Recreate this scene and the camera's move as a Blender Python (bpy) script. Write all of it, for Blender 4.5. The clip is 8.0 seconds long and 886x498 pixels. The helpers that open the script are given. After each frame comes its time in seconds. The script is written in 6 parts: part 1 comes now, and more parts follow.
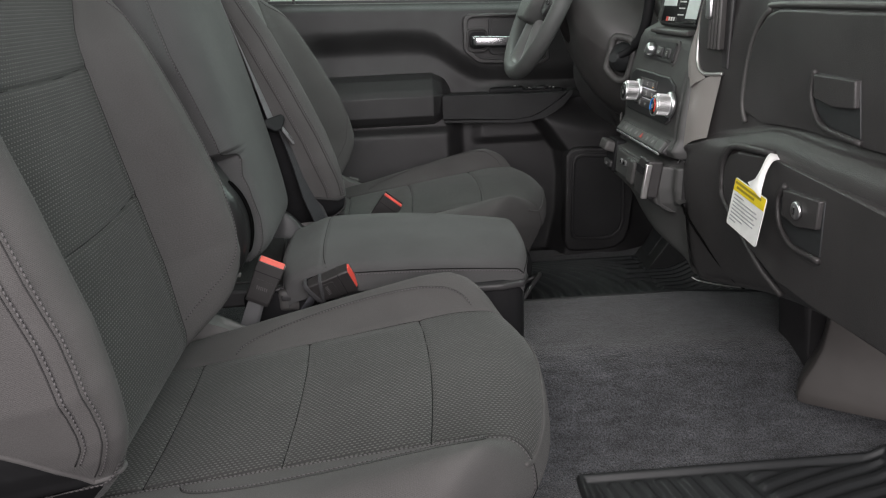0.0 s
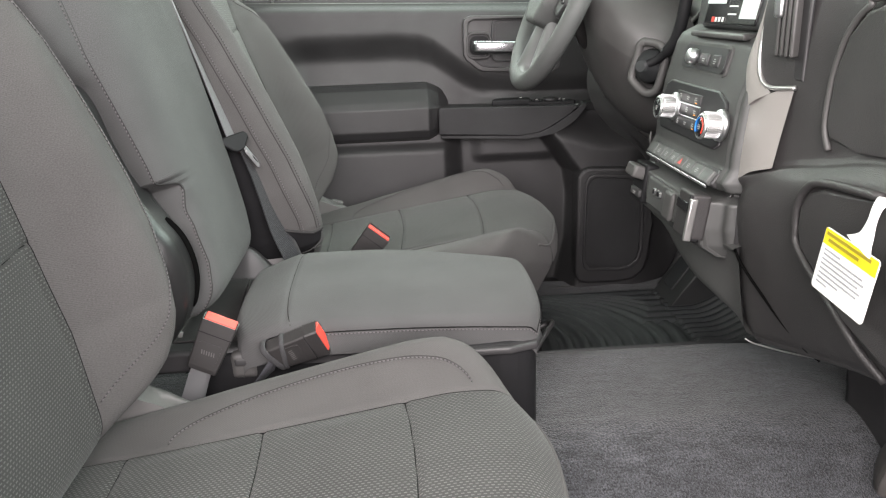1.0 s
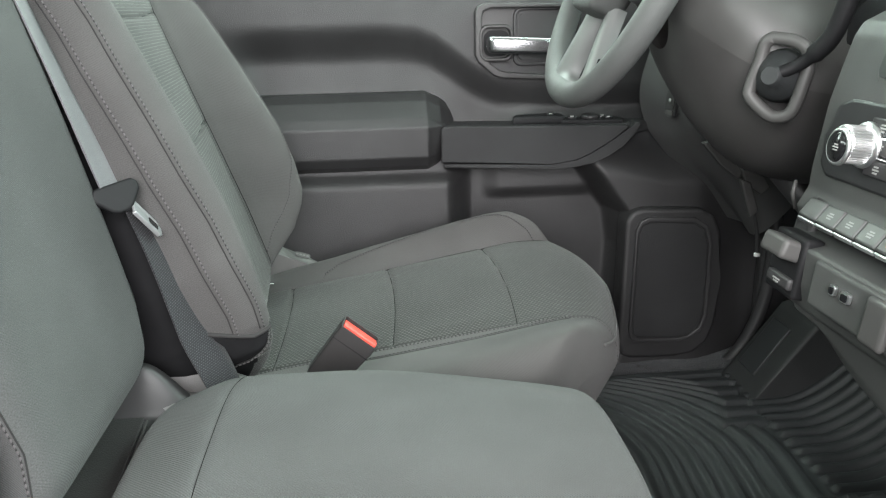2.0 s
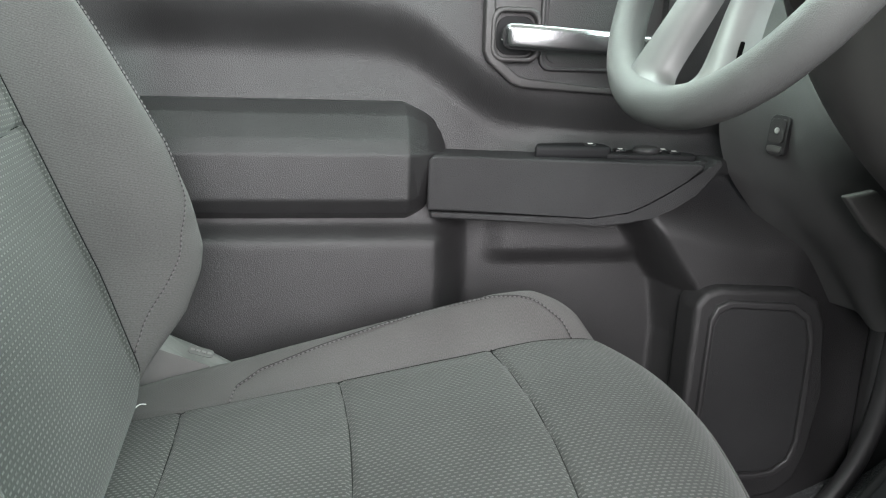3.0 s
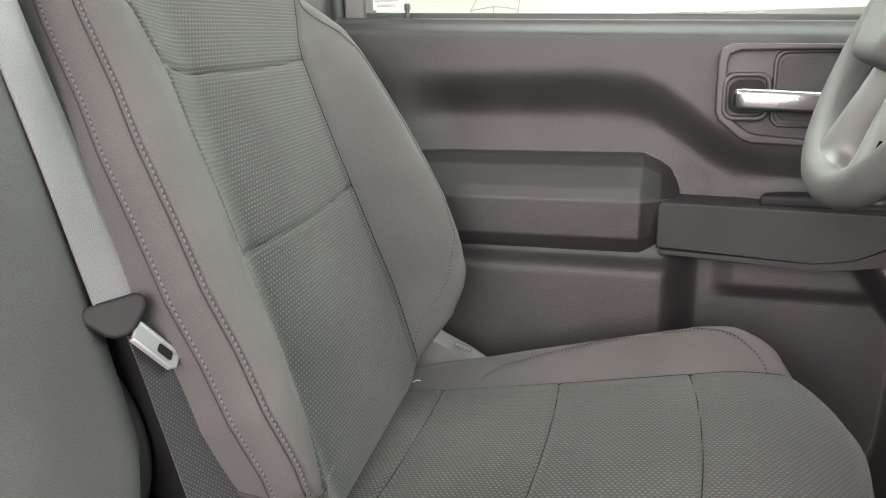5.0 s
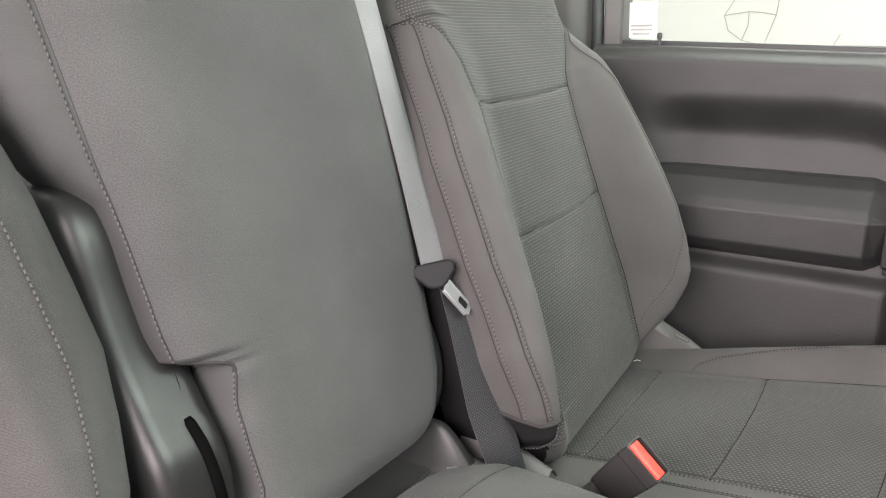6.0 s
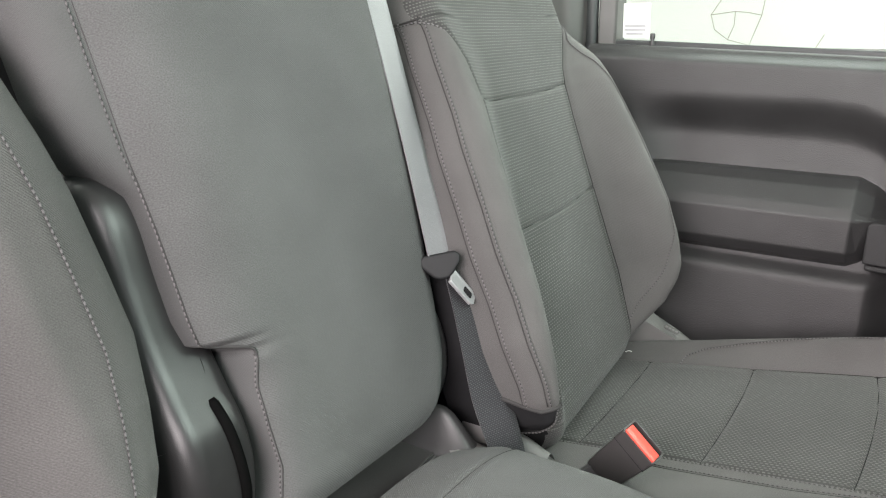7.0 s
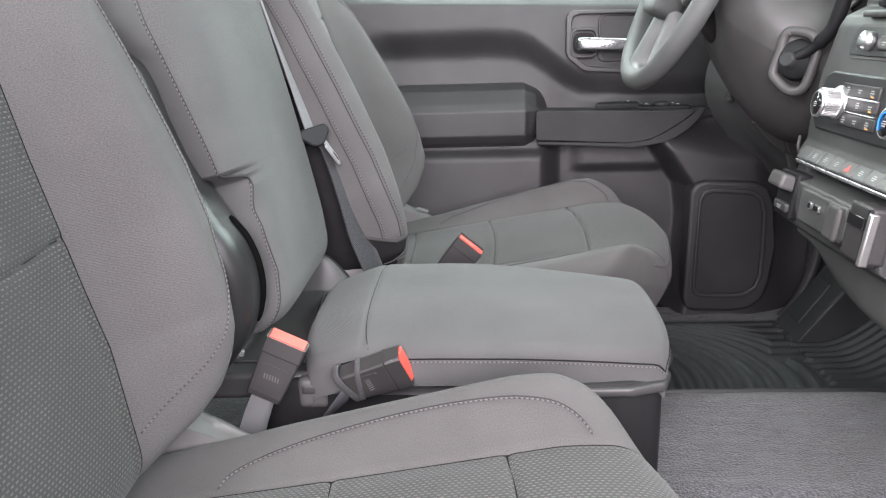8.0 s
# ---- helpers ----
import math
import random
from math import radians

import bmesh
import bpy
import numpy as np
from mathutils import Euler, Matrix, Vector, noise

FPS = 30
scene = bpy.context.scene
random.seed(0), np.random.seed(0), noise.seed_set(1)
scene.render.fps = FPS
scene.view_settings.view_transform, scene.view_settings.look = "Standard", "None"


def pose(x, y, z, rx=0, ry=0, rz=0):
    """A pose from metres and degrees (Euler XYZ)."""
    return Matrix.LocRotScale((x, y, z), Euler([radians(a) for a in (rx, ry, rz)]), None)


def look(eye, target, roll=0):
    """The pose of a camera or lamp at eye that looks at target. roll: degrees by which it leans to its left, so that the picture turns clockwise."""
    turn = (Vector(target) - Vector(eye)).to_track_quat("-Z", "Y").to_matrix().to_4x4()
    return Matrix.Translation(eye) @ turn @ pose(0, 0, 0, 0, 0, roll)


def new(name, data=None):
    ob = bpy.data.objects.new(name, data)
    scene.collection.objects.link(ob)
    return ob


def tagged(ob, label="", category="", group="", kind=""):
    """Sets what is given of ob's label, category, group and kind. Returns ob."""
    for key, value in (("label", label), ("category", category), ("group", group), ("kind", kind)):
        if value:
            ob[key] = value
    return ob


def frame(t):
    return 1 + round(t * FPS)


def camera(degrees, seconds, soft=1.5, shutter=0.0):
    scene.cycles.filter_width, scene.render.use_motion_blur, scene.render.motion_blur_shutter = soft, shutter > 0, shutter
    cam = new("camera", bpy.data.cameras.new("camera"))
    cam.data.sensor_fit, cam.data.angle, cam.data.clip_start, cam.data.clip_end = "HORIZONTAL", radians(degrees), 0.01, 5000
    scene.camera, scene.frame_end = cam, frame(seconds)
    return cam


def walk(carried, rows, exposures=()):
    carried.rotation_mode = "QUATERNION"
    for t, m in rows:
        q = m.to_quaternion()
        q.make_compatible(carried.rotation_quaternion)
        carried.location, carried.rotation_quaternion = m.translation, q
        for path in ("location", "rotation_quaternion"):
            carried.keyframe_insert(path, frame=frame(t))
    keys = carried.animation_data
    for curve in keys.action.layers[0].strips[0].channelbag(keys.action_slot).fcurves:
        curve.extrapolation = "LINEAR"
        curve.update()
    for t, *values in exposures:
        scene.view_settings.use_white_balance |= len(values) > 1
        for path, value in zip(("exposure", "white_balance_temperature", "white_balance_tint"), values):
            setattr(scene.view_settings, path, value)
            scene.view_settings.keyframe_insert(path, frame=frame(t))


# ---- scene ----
cam = camera(60.4, 8.0, 1.2)
PATH = [
    (0, (0.0, -1.253, 0.8), (0.1, 0.641, 0.166), -2.6),
    (0.5, (0.011, -1.152, 0.794), (0.112, 0.745, 0.17), -2.2),
    (1, (0.019, -1.01, 0.78), (0.128, 0.89, 0.164), -2.1),
    (1.5, (0.009, -0.772, 0.766), (0.147, 1.126, 0.151), -1.7),
    (2, (0.008, -0.528, 0.747), (0.173, 1.369, 0.135), -1.2),
    (2.2, (0.02, -0.428, 0.736), (0.193, 1.47, 0.131), -0.8),
    (3.3, (0.004, 0.011, 0.658), (0.33, 1.918, 0.153), 2.3),
    (3.5, (0.012, 0.032, 0.667), (0.308, 1.935, 0.127), 1.8),
    (4, (0.021, 0.027, 0.678), (0.169, 1.941, 0.117), 0.8),
    (4.2, (0.026, -0.002, 0.681), (0.078, 1.923, 0.144), 0.7),
    (5.3, (0.162, -0.337, 0.802), (-0.598, 1.429, 0.252), -1.6),
    (5.5, (0.171, -0.381, 0.813), (-0.702, 1.332, 0.263), -1.2),
    (6, (0.186, -0.437, 0.823), (-0.887, 1.157, 0.269), -0.8),
    (6.5, (0.197, -0.464, 0.834), (-0.96, 1.071, 0.28), -0.4),
    (7, (0.184, -0.475, 0.829), (-0.852, 1.139, 0.261), -0.0),
    (7.5, (0.116, -0.605, 0.78), (-0.403, 1.243, 0.218), -1.0),
    (8, (-0.01, -0.857, 0.729), (-0.096, 1.059, 0.161), -1.7),
]
EXPOSURES = [(0.0, -1.35, 6500, 5), (0.2, -1.00, 6500, 5), (0.5, -0.34, 6500, 5), (1.0, -0.08, 6650, 6), (1.5, 0.02, 6550, 1), (2.0, 0.14, 6350, -1), (3.5, 0.54, 6350, 4), (4.0, 0.66, 6500, 7),
             (5.5, 0.0, 7050, 12), (6.5, 0.20, 6750, 13.5), (7.0, 0.18, 6700, 7), (7.5, 0.18, 6450, 5), (8.0, 0.32, 6350, 11)]
walk(cam, [(t, look(eye, target, roll)) for t, eye, target, roll in PATH], EXPOSURES)

# ---- light ----
world = bpy.data.worlds.new("overcast_sky")
scene.world = world
world.use_nodes = True
wn = world.node_tree.nodes
sky = wn.new("ShaderNodeTexSky")
sky.sky_type, sky.sun_disc = "NISHITA", False
sky.sun_elevation, sky.sun_rotation = radians(52), radians(200)
sky.air_density, sky.dust_density = 1.0, 4.0
wn["Background"].inputs["Strength"].default_value = 0.08
world.node_tree.links.new(sky.outputs[0], wn["Background"].inputs[0])


def sun_lamp():
    data = bpy.data.lights.new("sun", "SUN")
    data.energy, data.angle, data.color = 0.8, radians(40), (1.0, 0.97, 0.93)
    ob = new("sun", data)
    ob.matrix_world = look((-0.5, -4.0, 5.0), (0, 0, 0))
    return ob


def opening_lamp(name, eye, target, sx, sy, watts, colour):
    data = bpy.data.lights.new(name, "AREA")
    data.shape, data.size, data.size_y, data.energy, data.color = "RECTANGLE", sx, sy, watts, colour
    ob = new(name, data)
    ob.matrix_world = look(eye, target)
    return ob


sun_lamp()
opening_lamp("door_opening_light", (0.02, -1.80, 1.22), (0.12, 0.2, 0.50), 1.8, 1.20, 120, (1.0, 0.91, 0.955))
opening_lamp("windscreen_light", (0.80, 0.0, 1.34), (0.0, 0.05, 0.45), 1.3, 0.5, 31, (0.84, 1.0, 0.945))
opening_lamp("window_light", (0.15, 1.00, 1.24), (0.0, 0.0, 0.45), 0.9, 0.34, 9.5, (0.90, 1.0, 0.955))
opening_lamp("rear_window_light", (-0.74, 0.0, 1.20), (0.45, 0.0, 0.62), 1.2, 0.36, 20.0, (0.95, 1.0, 0.97))


# ---- materials ----
def nodes_of(name):
    m = bpy.data.materials.new(name)
    m.use_nodes = True
    nt = m.node_tree
    return m, nt, nt.nodes["Principled BSDF"]


def link(nt, a, b):
    nt.links.new(a, b)


def tone(c, k):
    return (min(c[0] * k, 1), min(c[1] * k, 1), min(c[2] * k, 1), 1)


def mottled(nt, coords, scale, dark, light, detail=4.0):
    n = nt.nodes.new("ShaderNodeTexNoise")
    n.inputs["Scale"].default_value, n.inputs["Detail"].default_value = scale, detail
    link(nt, coords, n.inputs["Vector"])
    r = nt.nodes.new("ShaderNodeValToRGB")
    r.color_ramp.elements[0].position, r.color_ramp.elements[0].color = 0.3, dark
    r.color_ramp.elements[1].position, r.color_ramp.elements[1].color = 0.72, light
    link(nt, n.outputs["Fac"], r.inputs["Fac"])
    return n, r


def bump(nt, height, distance, strength, bsdf, before=None):
    b = nt.nodes.new("ShaderNodeBump")
    b.inputs["Distance"].default_value, b.inputs["Strength"].default_value = distance, strength
    link(nt, height, b.inputs["Height"])
    if before:
        link(nt, before.outputs[0], b.inputs["Normal"])
    link(nt, b.outputs[0], bsdf.inputs["Normal"])
    return b


def plastic(name, colour, rough, grain=900.0, depth=0.0004, strength=0.35, spread=0.18, shine=0.5):
    """Moulded plastic with a leather grain, slightly uneven in gloss and tone."""
    m, nt, p = nodes_of(name)
    co = nt.nodes.new("ShaderNodeTexCoord").outputs["Object"]
    _, ramp = mottled(nt, co, 9.0, tone(colour, 1 - spread), tone(colour, 1 + spread))
    link(nt, ramp.outputs[0], p.inputs["Base Color"])
    r = nt.nodes.new("ShaderNodeTexNoise")
    r.inputs["Scale"].default_value, r.inputs["Detail"].default_value = 35.0, 5.0
    link(nt, co, r.inputs["Vector"])
    mr = nt.nodes.new("ShaderNodeMapRange")
    mr.inputs["To Min"].default_value, mr.inputs["To Max"].default_value = rough - 0.06, rough + 0.08
    link(nt, r.outputs["Fac"], mr.inputs["Value"])
    link(nt, mr.outputs[0], p.inputs["Roughness"])
    p.inputs["Specular IOR Level"].default_value = shine
    if depth:
        v = nt.nodes.new("ShaderNodeTexVoronoi")
        v.inputs["Scale"].default_value = grain
        link(nt, co, v.inputs["Vector"])
        bump(nt, v.outputs["Distance"], depth, strength, p)
    return m


def cloth(name, colour, pattern, rough=0.9, size=1.0):
    """Seat cloth on its own lengthwise coordinates in metres: a fine twill, or a woven net of small light dashes."""
    m, nt, p = nodes_of(name)
    uv = nt.nodes.new("ShaderNodeUVMap").outputs[0]
    co = nt.nodes.new("ShaderNodeTexCoord").outputs["Object"]
    _, ramp = mottled(nt, co, 7.0, tone(colour, 0.86), tone(colour, 1.14))
    fine, fr = mottled(nt, uv, 950.0, (0.80, 0.80, 0.80, 1), (1.20, 1.20, 1.20, 1), 3.0)
    mix = nt.nodes.new("ShaderNodeMix")
    mix.data_type, mix.blend_type = "RGBA", "MULTIPLY"
    mix.inputs["Factor"].default_value = 1.0
    link(nt, ramp.outputs[0], mix.inputs["A"])
    link(nt, fr.outputs[0], mix.inputs["B"])
    out = mix.outputs["Result"]
    if pattern == "dash":
        b = nt.nodes.new("ShaderNodeTexBrick")
        b.inputs["Scale"].default_value = 1.0
        b.inputs["Brick Width"].default_value, b.inputs["Row Height"].default_value = 0.0054 * size, 0.0038 * size
        b.inputs["Mortar Size"].default_value, b.inputs["Mortar Smooth"].default_value = 0.00155 * size, 0.35
        b.inputs["Color1"].default_value, b.inputs["Color2"].default_value = (2.05, 2.04, 1.99, 1), (1.50, 1.50, 1.46, 1)
        b.inputs["Mortar"].default_value = (0.80, 0.80, 0.80, 1)
        link(nt, uv, b.inputs["Vector"])
        mix2 = nt.nodes.new("ShaderNodeMix")
        mix2.data_type, mix2.blend_type = "RGBA", "MULTIPLY"
        mix2.inputs["Factor"].default_value = 1.0
        link(nt, out, mix2.inputs["A"])
        link(nt, b.outputs["Color"], mix2.inputs["B"])
        out = mix2.outputs["Result"]
        bump(nt, b.outputs["Fac"], -0.0009 * size, 0.6, p)
    else:
        w = nt.nodes.new("ShaderNodeTexWave")
        w.wave_type, w.bands_direction = "BANDS", "DIAGONAL"
        w.inputs["Scale"].default_value, w.inputs["Distortion"].default_value = 260.0, 0.6
        link(nt, uv, w.inputs["Vector"])
        b1 = bump(nt, w.outputs["Fac"], 0.0005, 0.36, p)
        bump(nt, fine.outputs["Fac"], 0.0007, 0.45, p, b1)
    link(nt, out, p.inputs["Base Color"])
    p.inputs["Roughness"].default_value = rough
    p.inputs["Specular IOR Level"].default_value = 0.12
    p.inputs["Sheen Weight"].default_value, p.inputs["Sheen Roughness"].default_value = 0.11 if pattern == "dash" else 0.06, 0.45
    return m


def plain(name, colour, rough, metal=0.0, glow=0.0, spread=0.08, shine=0.5):
    m, nt, p = nodes_of(name)
    co = nt.nodes.new("ShaderNodeTexCoord").outputs["Object"]
    _, ramp = mottled(nt, co, 60.0, tone(colour, 1 - spread), tone(colour, 1 + spread))
    link(nt, ramp.outputs[0], p.inputs["Base Color"])
    p.inputs["Roughness"].default_value, p.inputs["Metallic"].default_value = rough, metal
    p.inputs["Specular IOR Level"].default_value = shine
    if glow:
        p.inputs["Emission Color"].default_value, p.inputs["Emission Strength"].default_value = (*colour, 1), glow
    return m


def pile(name, colour):
    """Cut-pile carpet: tufts, and broad brushed streaks where the pile lies this way or that."""
    m, nt, p = nodes_of(name)
    co = nt.nodes.new("ShaderNodeTexCoord").outputs["Object"]
    _, broad = mottled(nt, co, 6.0, tone(colour, 0.8), tone(colour, 1.2))
    mp = nt.nodes.new("ShaderNodeMapping")
    mp.inputs["Rotation"].default_value, mp.inputs["Scale"].default_value = (0, 0, 0.5), (26.0, 90.0, 26.0)
    link(nt, co, mp.inputs["Vector"])
    _, streak = mottled(nt, mp.outputs[0], 1.0, (0.72, 0.72, 0.72, 1), (1.30, 1.30, 1.30, 1), 6.0)
    fine, fr = mottled(nt, co, 430.0, (0.30, 0.30, 0.30, 1), (1.75, 1.75, 1.75, 1), 3.0)
    out = broad.outputs[0]
    for layer in (streak, fr):
        mix = nt.nodes.new("ShaderNodeMix")
        mix.data_type, mix.blend_type = "RGBA", "MULTIPLY"
        mix.inputs["Factor"].default_value = 1.0
        link(nt, out, mix.inputs["A"])
        link(nt, layer.outputs[0], mix.inputs["B"])
        out = mix.outputs["Result"]
    link(nt, out, p.inputs["Base Color"])
    p.inputs["Roughness"].default_value, p.inputs["Specular IOR Level"].default_value = 1.0, 0.1
    p.inputs["Sheen Weight"].default_value = 0.25
    bump(nt, fine.outputs["Fac"], 0.004, 1.0, p)
    return m


def glass(name, tint):
    m, nt, p = nodes_of(name)
    p.inputs["Base Color"].default_value, p.inputs["Roughness"].default_value = (*tint, 1), 0.0
    p.inputs["Transmission Weight"].default_value, p.inputs["IOR"].default_value = 1.0, 1.01
    return m


CLOTH = cloth("bolster_cloth", (0.080, 0.077, 0.076), "twill")
NET = cloth("insert_cloth", (0.057, 0.0565, 0.0553), "dash")
MIDCLOTH = cloth("centre_cloth", (0.076, 0.076, 0.076), "twill")
GRAIN = plastic("grained_black_plastic", (0.042, 0.040, 0.040), 0.42, 800.0, 0.0005, 0.5)
DOORSKIN = plastic("grained_charcoal_plastic", (0.0272, 0.0266, 0.0272), 0.42, 950.0, 0.0007, 0.52, 0.18, 0.52)
HINGE = plastic("black_hinge_plastic", (0.020, 0.0195, 0.020), 0.35, 1400.0, 0.0002, 0.25, 0.18, 0.5)
SATIN = plastic("satin_black_plastic", (0.038, 0.037, 0.038), 0.43, 1500.0, 0.0002, 0.2, 0.18, 0.45)
PULL = plastic("fine_weave_black_plastic", (0.030, 0.030, 0.031), 0.50, 1100.0, 0.0008, 0.7, 0.18, 0.4)
SHIELD = plastic("light_grey_plastic", (0.15, 0.147, 0.143), 0.45, 900.0, 0.0004, 0.3)
GREY = plastic("grey_plastic", (0.075, 0.073, 0.071), 0.45, 1200.0, 0.0003, 0.25)
TAUPE = plastic("silver_taupe_paint", (0.29, 0.272, 0.258), 0.38, 2500.0, 0.0001, 0.1, 0.06)
GLOSS = plain("gloss_black", (0.012, 0.012, 0.013), 0.12)
RUBBER = plastic("black_rubber", (0.026, 0.028, 0.029), 0.5, 400.0, 0.0003, 0.3)
CHROME = plain("chrome", (0.82, 0.82, 0.83), 0.30, 1.0, 0.0, 0.03)
LEVER = plain("lever_chrome", (0.42, 0.42, 0.43), 0.24, 1.0, 0.0, 0.03)
BRIGHT = plain("bright_metal", (0.88, 0.88, 0.88), 0.34, 1.0, 0.0, 0.02)
RED = plain("buckle_red", (0.68, 0.075, 0.055), 0.4)
WHITE = plain("white_card", (0.82, 0.82, 0.80), 0.6)
YELLOW = plain("yellow_print", (0.85, 0.66, 0.02), 0.55)
INK = plain("grey_ink", (0.36, 0.36, 0.37), 0.7)
WEB_LIT = cloth("side_lit_webbing", (0.20, 0.195, 0.205), "twill", 0.6)
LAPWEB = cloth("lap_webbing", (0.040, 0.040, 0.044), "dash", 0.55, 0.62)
VOID = plain("unlit_gap_black", (0.004, 0.004, 0.004), 1.0, shine=0.0)
WEBDARK = cloth("dark_webbing", (0.055, 0.055, 0.062), "twill", 0.6)
THREAD = plain("seam_thread", (0.114, 0.108, 0.110), 0.8, shine=0.15)
NEEDLE = plain("needle_line_cloth", (0.040, 0.039, 0.039), 0.9, shine=0.08)
SEAM = plain("seam_cord", (0.013, 0.013, 0.013), 0.95, shine=0.05)
CARPET = pile("grey_carpet", (0.058, 0.061, 0.066))
DARK = plain("dark_cloth_lining", (0.016, 0.016, 0.017), 0.95, shine=0.08)
GLASS = glass("window_glass", (0.93, 0.97, 0.95))
LEATHER = plastic("steering_wheel_vinyl", (0.085, 0.087, 0.085), 0.5, 1100.0, 0.0005, 0.5)
ICON = plain("pale_icon", (0.7, 0.7, 0.68), 0.5)
ICONDIM = plain("dim_icon", (0.34, 0.34, 0.33), 0.5)
STEEL = plain("dull_steel", (0.42, 0.42, 0.43), 0.45, 0.6)


# ---- building helpers ----
def mesh_of(name, verts, faces, smooth=True):
    me = bpy.data.meshes.new(name)
    me.from_pydata([tuple(map(float, v)) for v in verts], [], faces)
    if smooth:
        me.polygons.foreach_set("use_smooth", [True] * len(me.polygons))
    me.update()
    return me


def thing(name, label, category, at=None, group="", kind=""):
    ob = new(name)
    ob.empty_display_size = 0.05
    if at is not None:
        ob.matrix_world = at
    return tagged(ob, label, category, group, kind)


def part(name, me, material, parent=None, label=""):
    """One mesh object from a bmesh or mesh in the world's coordinates, under its thing."""
    if isinstance(me, bmesh.types.BMesh):
        bm = me
        bmesh.ops.recalc_face_normals(bm, faces=bm.faces)
        me = bpy.data.meshes.new(name)
        bm.to_mesh(me)
        bm.free()
    me.materials.append(material)
    ob = new(name, me)
    if parent is not None:
        bpy.context.view_layer.update()
        ob.parent = parent
        ob.matrix_parent_inverse = parent.matrix_world.inverted()
    return tagged(ob, label)


def solo(name, me, material, label, category, kind="", group=""):
    return tagged(part(name, me, material), label, category, group, kind)


def grid(name, P, UV=None, mask=None, flip=False):
    """A smooth mesh over an n x m net of places; mask picks its faces."""
    n, m = P.shape[:2]
    idx = np.arange(n * m).reshape(n, m)
    quads = np.stack([idx[:-1, :-1], idx[1:, :-1], idx[1:, 1:], idx[:-1, 1:]], -1)
    if flip:
        quads = quads[..., ::-1]
    quads = quads[mask] if mask is not None else quads.reshape(-1, 4)
    used, inv = np.unique(quads, return_inverse=True)
    quads = inv.reshape(-1, 4)
    me = bpy.data.meshes.new(name)
    me.vertices.add(len(used))
    me.vertices.foreach_set("co", P.reshape(-1, 3)[used].astype(np.float32).ravel())
    me.loops.add(len(quads) * 4)
    me.loops.foreach_set("vertex_index", quads.ravel().astype(np.int32))
    me.polygons.add(len(quads))
    me.polygons.foreach_set("loop_start", np.arange(0, len(quads) * 4, 4, dtype=np.int32))
    me.update(calc_edges=True)
    me.polygons.foreach_set("use_smooth", [True] * len(quads))
    if UV is not None:
        layer = me.uv_layers.new(name="metres")
        layer.data.foreach_set("uv", UV.reshape(-1, 2)[used][quads.ravel()].astype(np.float32).ravel())
    me.validate()
    me.update()
    return me


def smooth01(t):
    t = np.clip(t, 0, 1)
    return t * t * (3 - 2 * t)


def step(x, a, b):
    return smooth01((np.asarray(x, float) - a) / (b - a))


def spline(points, n):
    """n places along a smooth curve through the points."""
    p = np.array(points, float)
    p = np.vstack([2 * p[0] - p[1], p, 2 * p[-1] - p[-2]])
    out = []
    for s in np.linspace(0, len(points) - 1 - 1e-9, n):
        i, t = int(s), s - int(s)
        a, b, c, d = p[i : i + 4]
        out.append(0.5 * (2 * b + (c - a) * t + (2 * a - 5 * b + 4 * c - d) * t**2 + (3 * b - a - 3 * c + d) * t**3))
    return np.array(out)


def tube(points, radius, sides=8, closed=False, squash=1.0):
    """A bmesh tube along a list of places."""
    pts = [Vector(p) for p in points]
    bm, rings, n = bmesh.new(), [], len(pts)
    side = None
    for i, p in enumerate(pts):
        a = pts[(i - 1) % n] if closed or i else pts[0]
        b = pts[(i + 1) % n] if closed or i < n - 1 else pts[-1]
        along = (b - a).normalized()
        if side is None:
            side = along.orthogonal().normalized()
        side = (side - along * side.dot(along)).normalized()
        up = along.cross(side)
        r = radius[i] if isinstance(radius, (list, tuple, np.ndarray)) else radius
        rings.append([bm.verts.new(p + side * (r * math.cos(2 * math.pi * k / sides)) + up * (r * squash * math.sin(2 * math.pi * k / sides))) for k in range(sides)])
    for i in range(n if closed else n - 1):
        a, b = rings[i], rings[(i + 1) % n]
        for k in range(sides):
            bm.faces.new((a[k], a[(k + 1) % sides], b[(k + 1) % sides], b[k]))
    if not closed:
        bm.faces.new(rings[0])
        bm.faces.new(rings[-1][::-1])
    for f in bm.faces:
        f.smooth = True
    return bm


def prism(outline, depth, m=None, bevel=0.003, segments=2, smooth=True):
    """A plate with rounded edges: outline in its own x, y, thick along z from 0 to depth, laid at the pose m."""
    bm = bmesh.new()
    low = [bm.verts.new((x, y, 0)) for x, y in outline]
    high = [bm.verts.new((x, y, depth)) for x, y in outline]
    n = len(outline)
    bm.faces.new(low[::-1])
    bm.faces.new(high)
    for k in range(n):
        bm.faces.new((low[k], low[(k + 1) % n], high[(k + 1) % n], high[k]))
    if bevel:
        rounded_faces = bmesh.ops.bevel(bm, geom=bm.edges[:], offset=bevel, segments=segments, profile=0.6, affect="EDGES", clamp_overlap=True)["faces"]
        for f in rounded_faces:
            f.smooth = smooth
    if m is not None:
        bmesh.ops.transform(bm, matrix=m, verts=bm.verts[:])
    return bm


def block(sx, sy, sz, m, bevel=0.004, segments=2):
    """A rounded block of that size, centred on the pose m."""
    o = [(-sx / 2, -sy / 2), (sx / 2, -sy / 2), (sx / 2, sy / 2), (-sx / 2, sy / 2)]
    return prism(o, sz, m @ pose(0, 0, -sz / 2), bevel, segments)


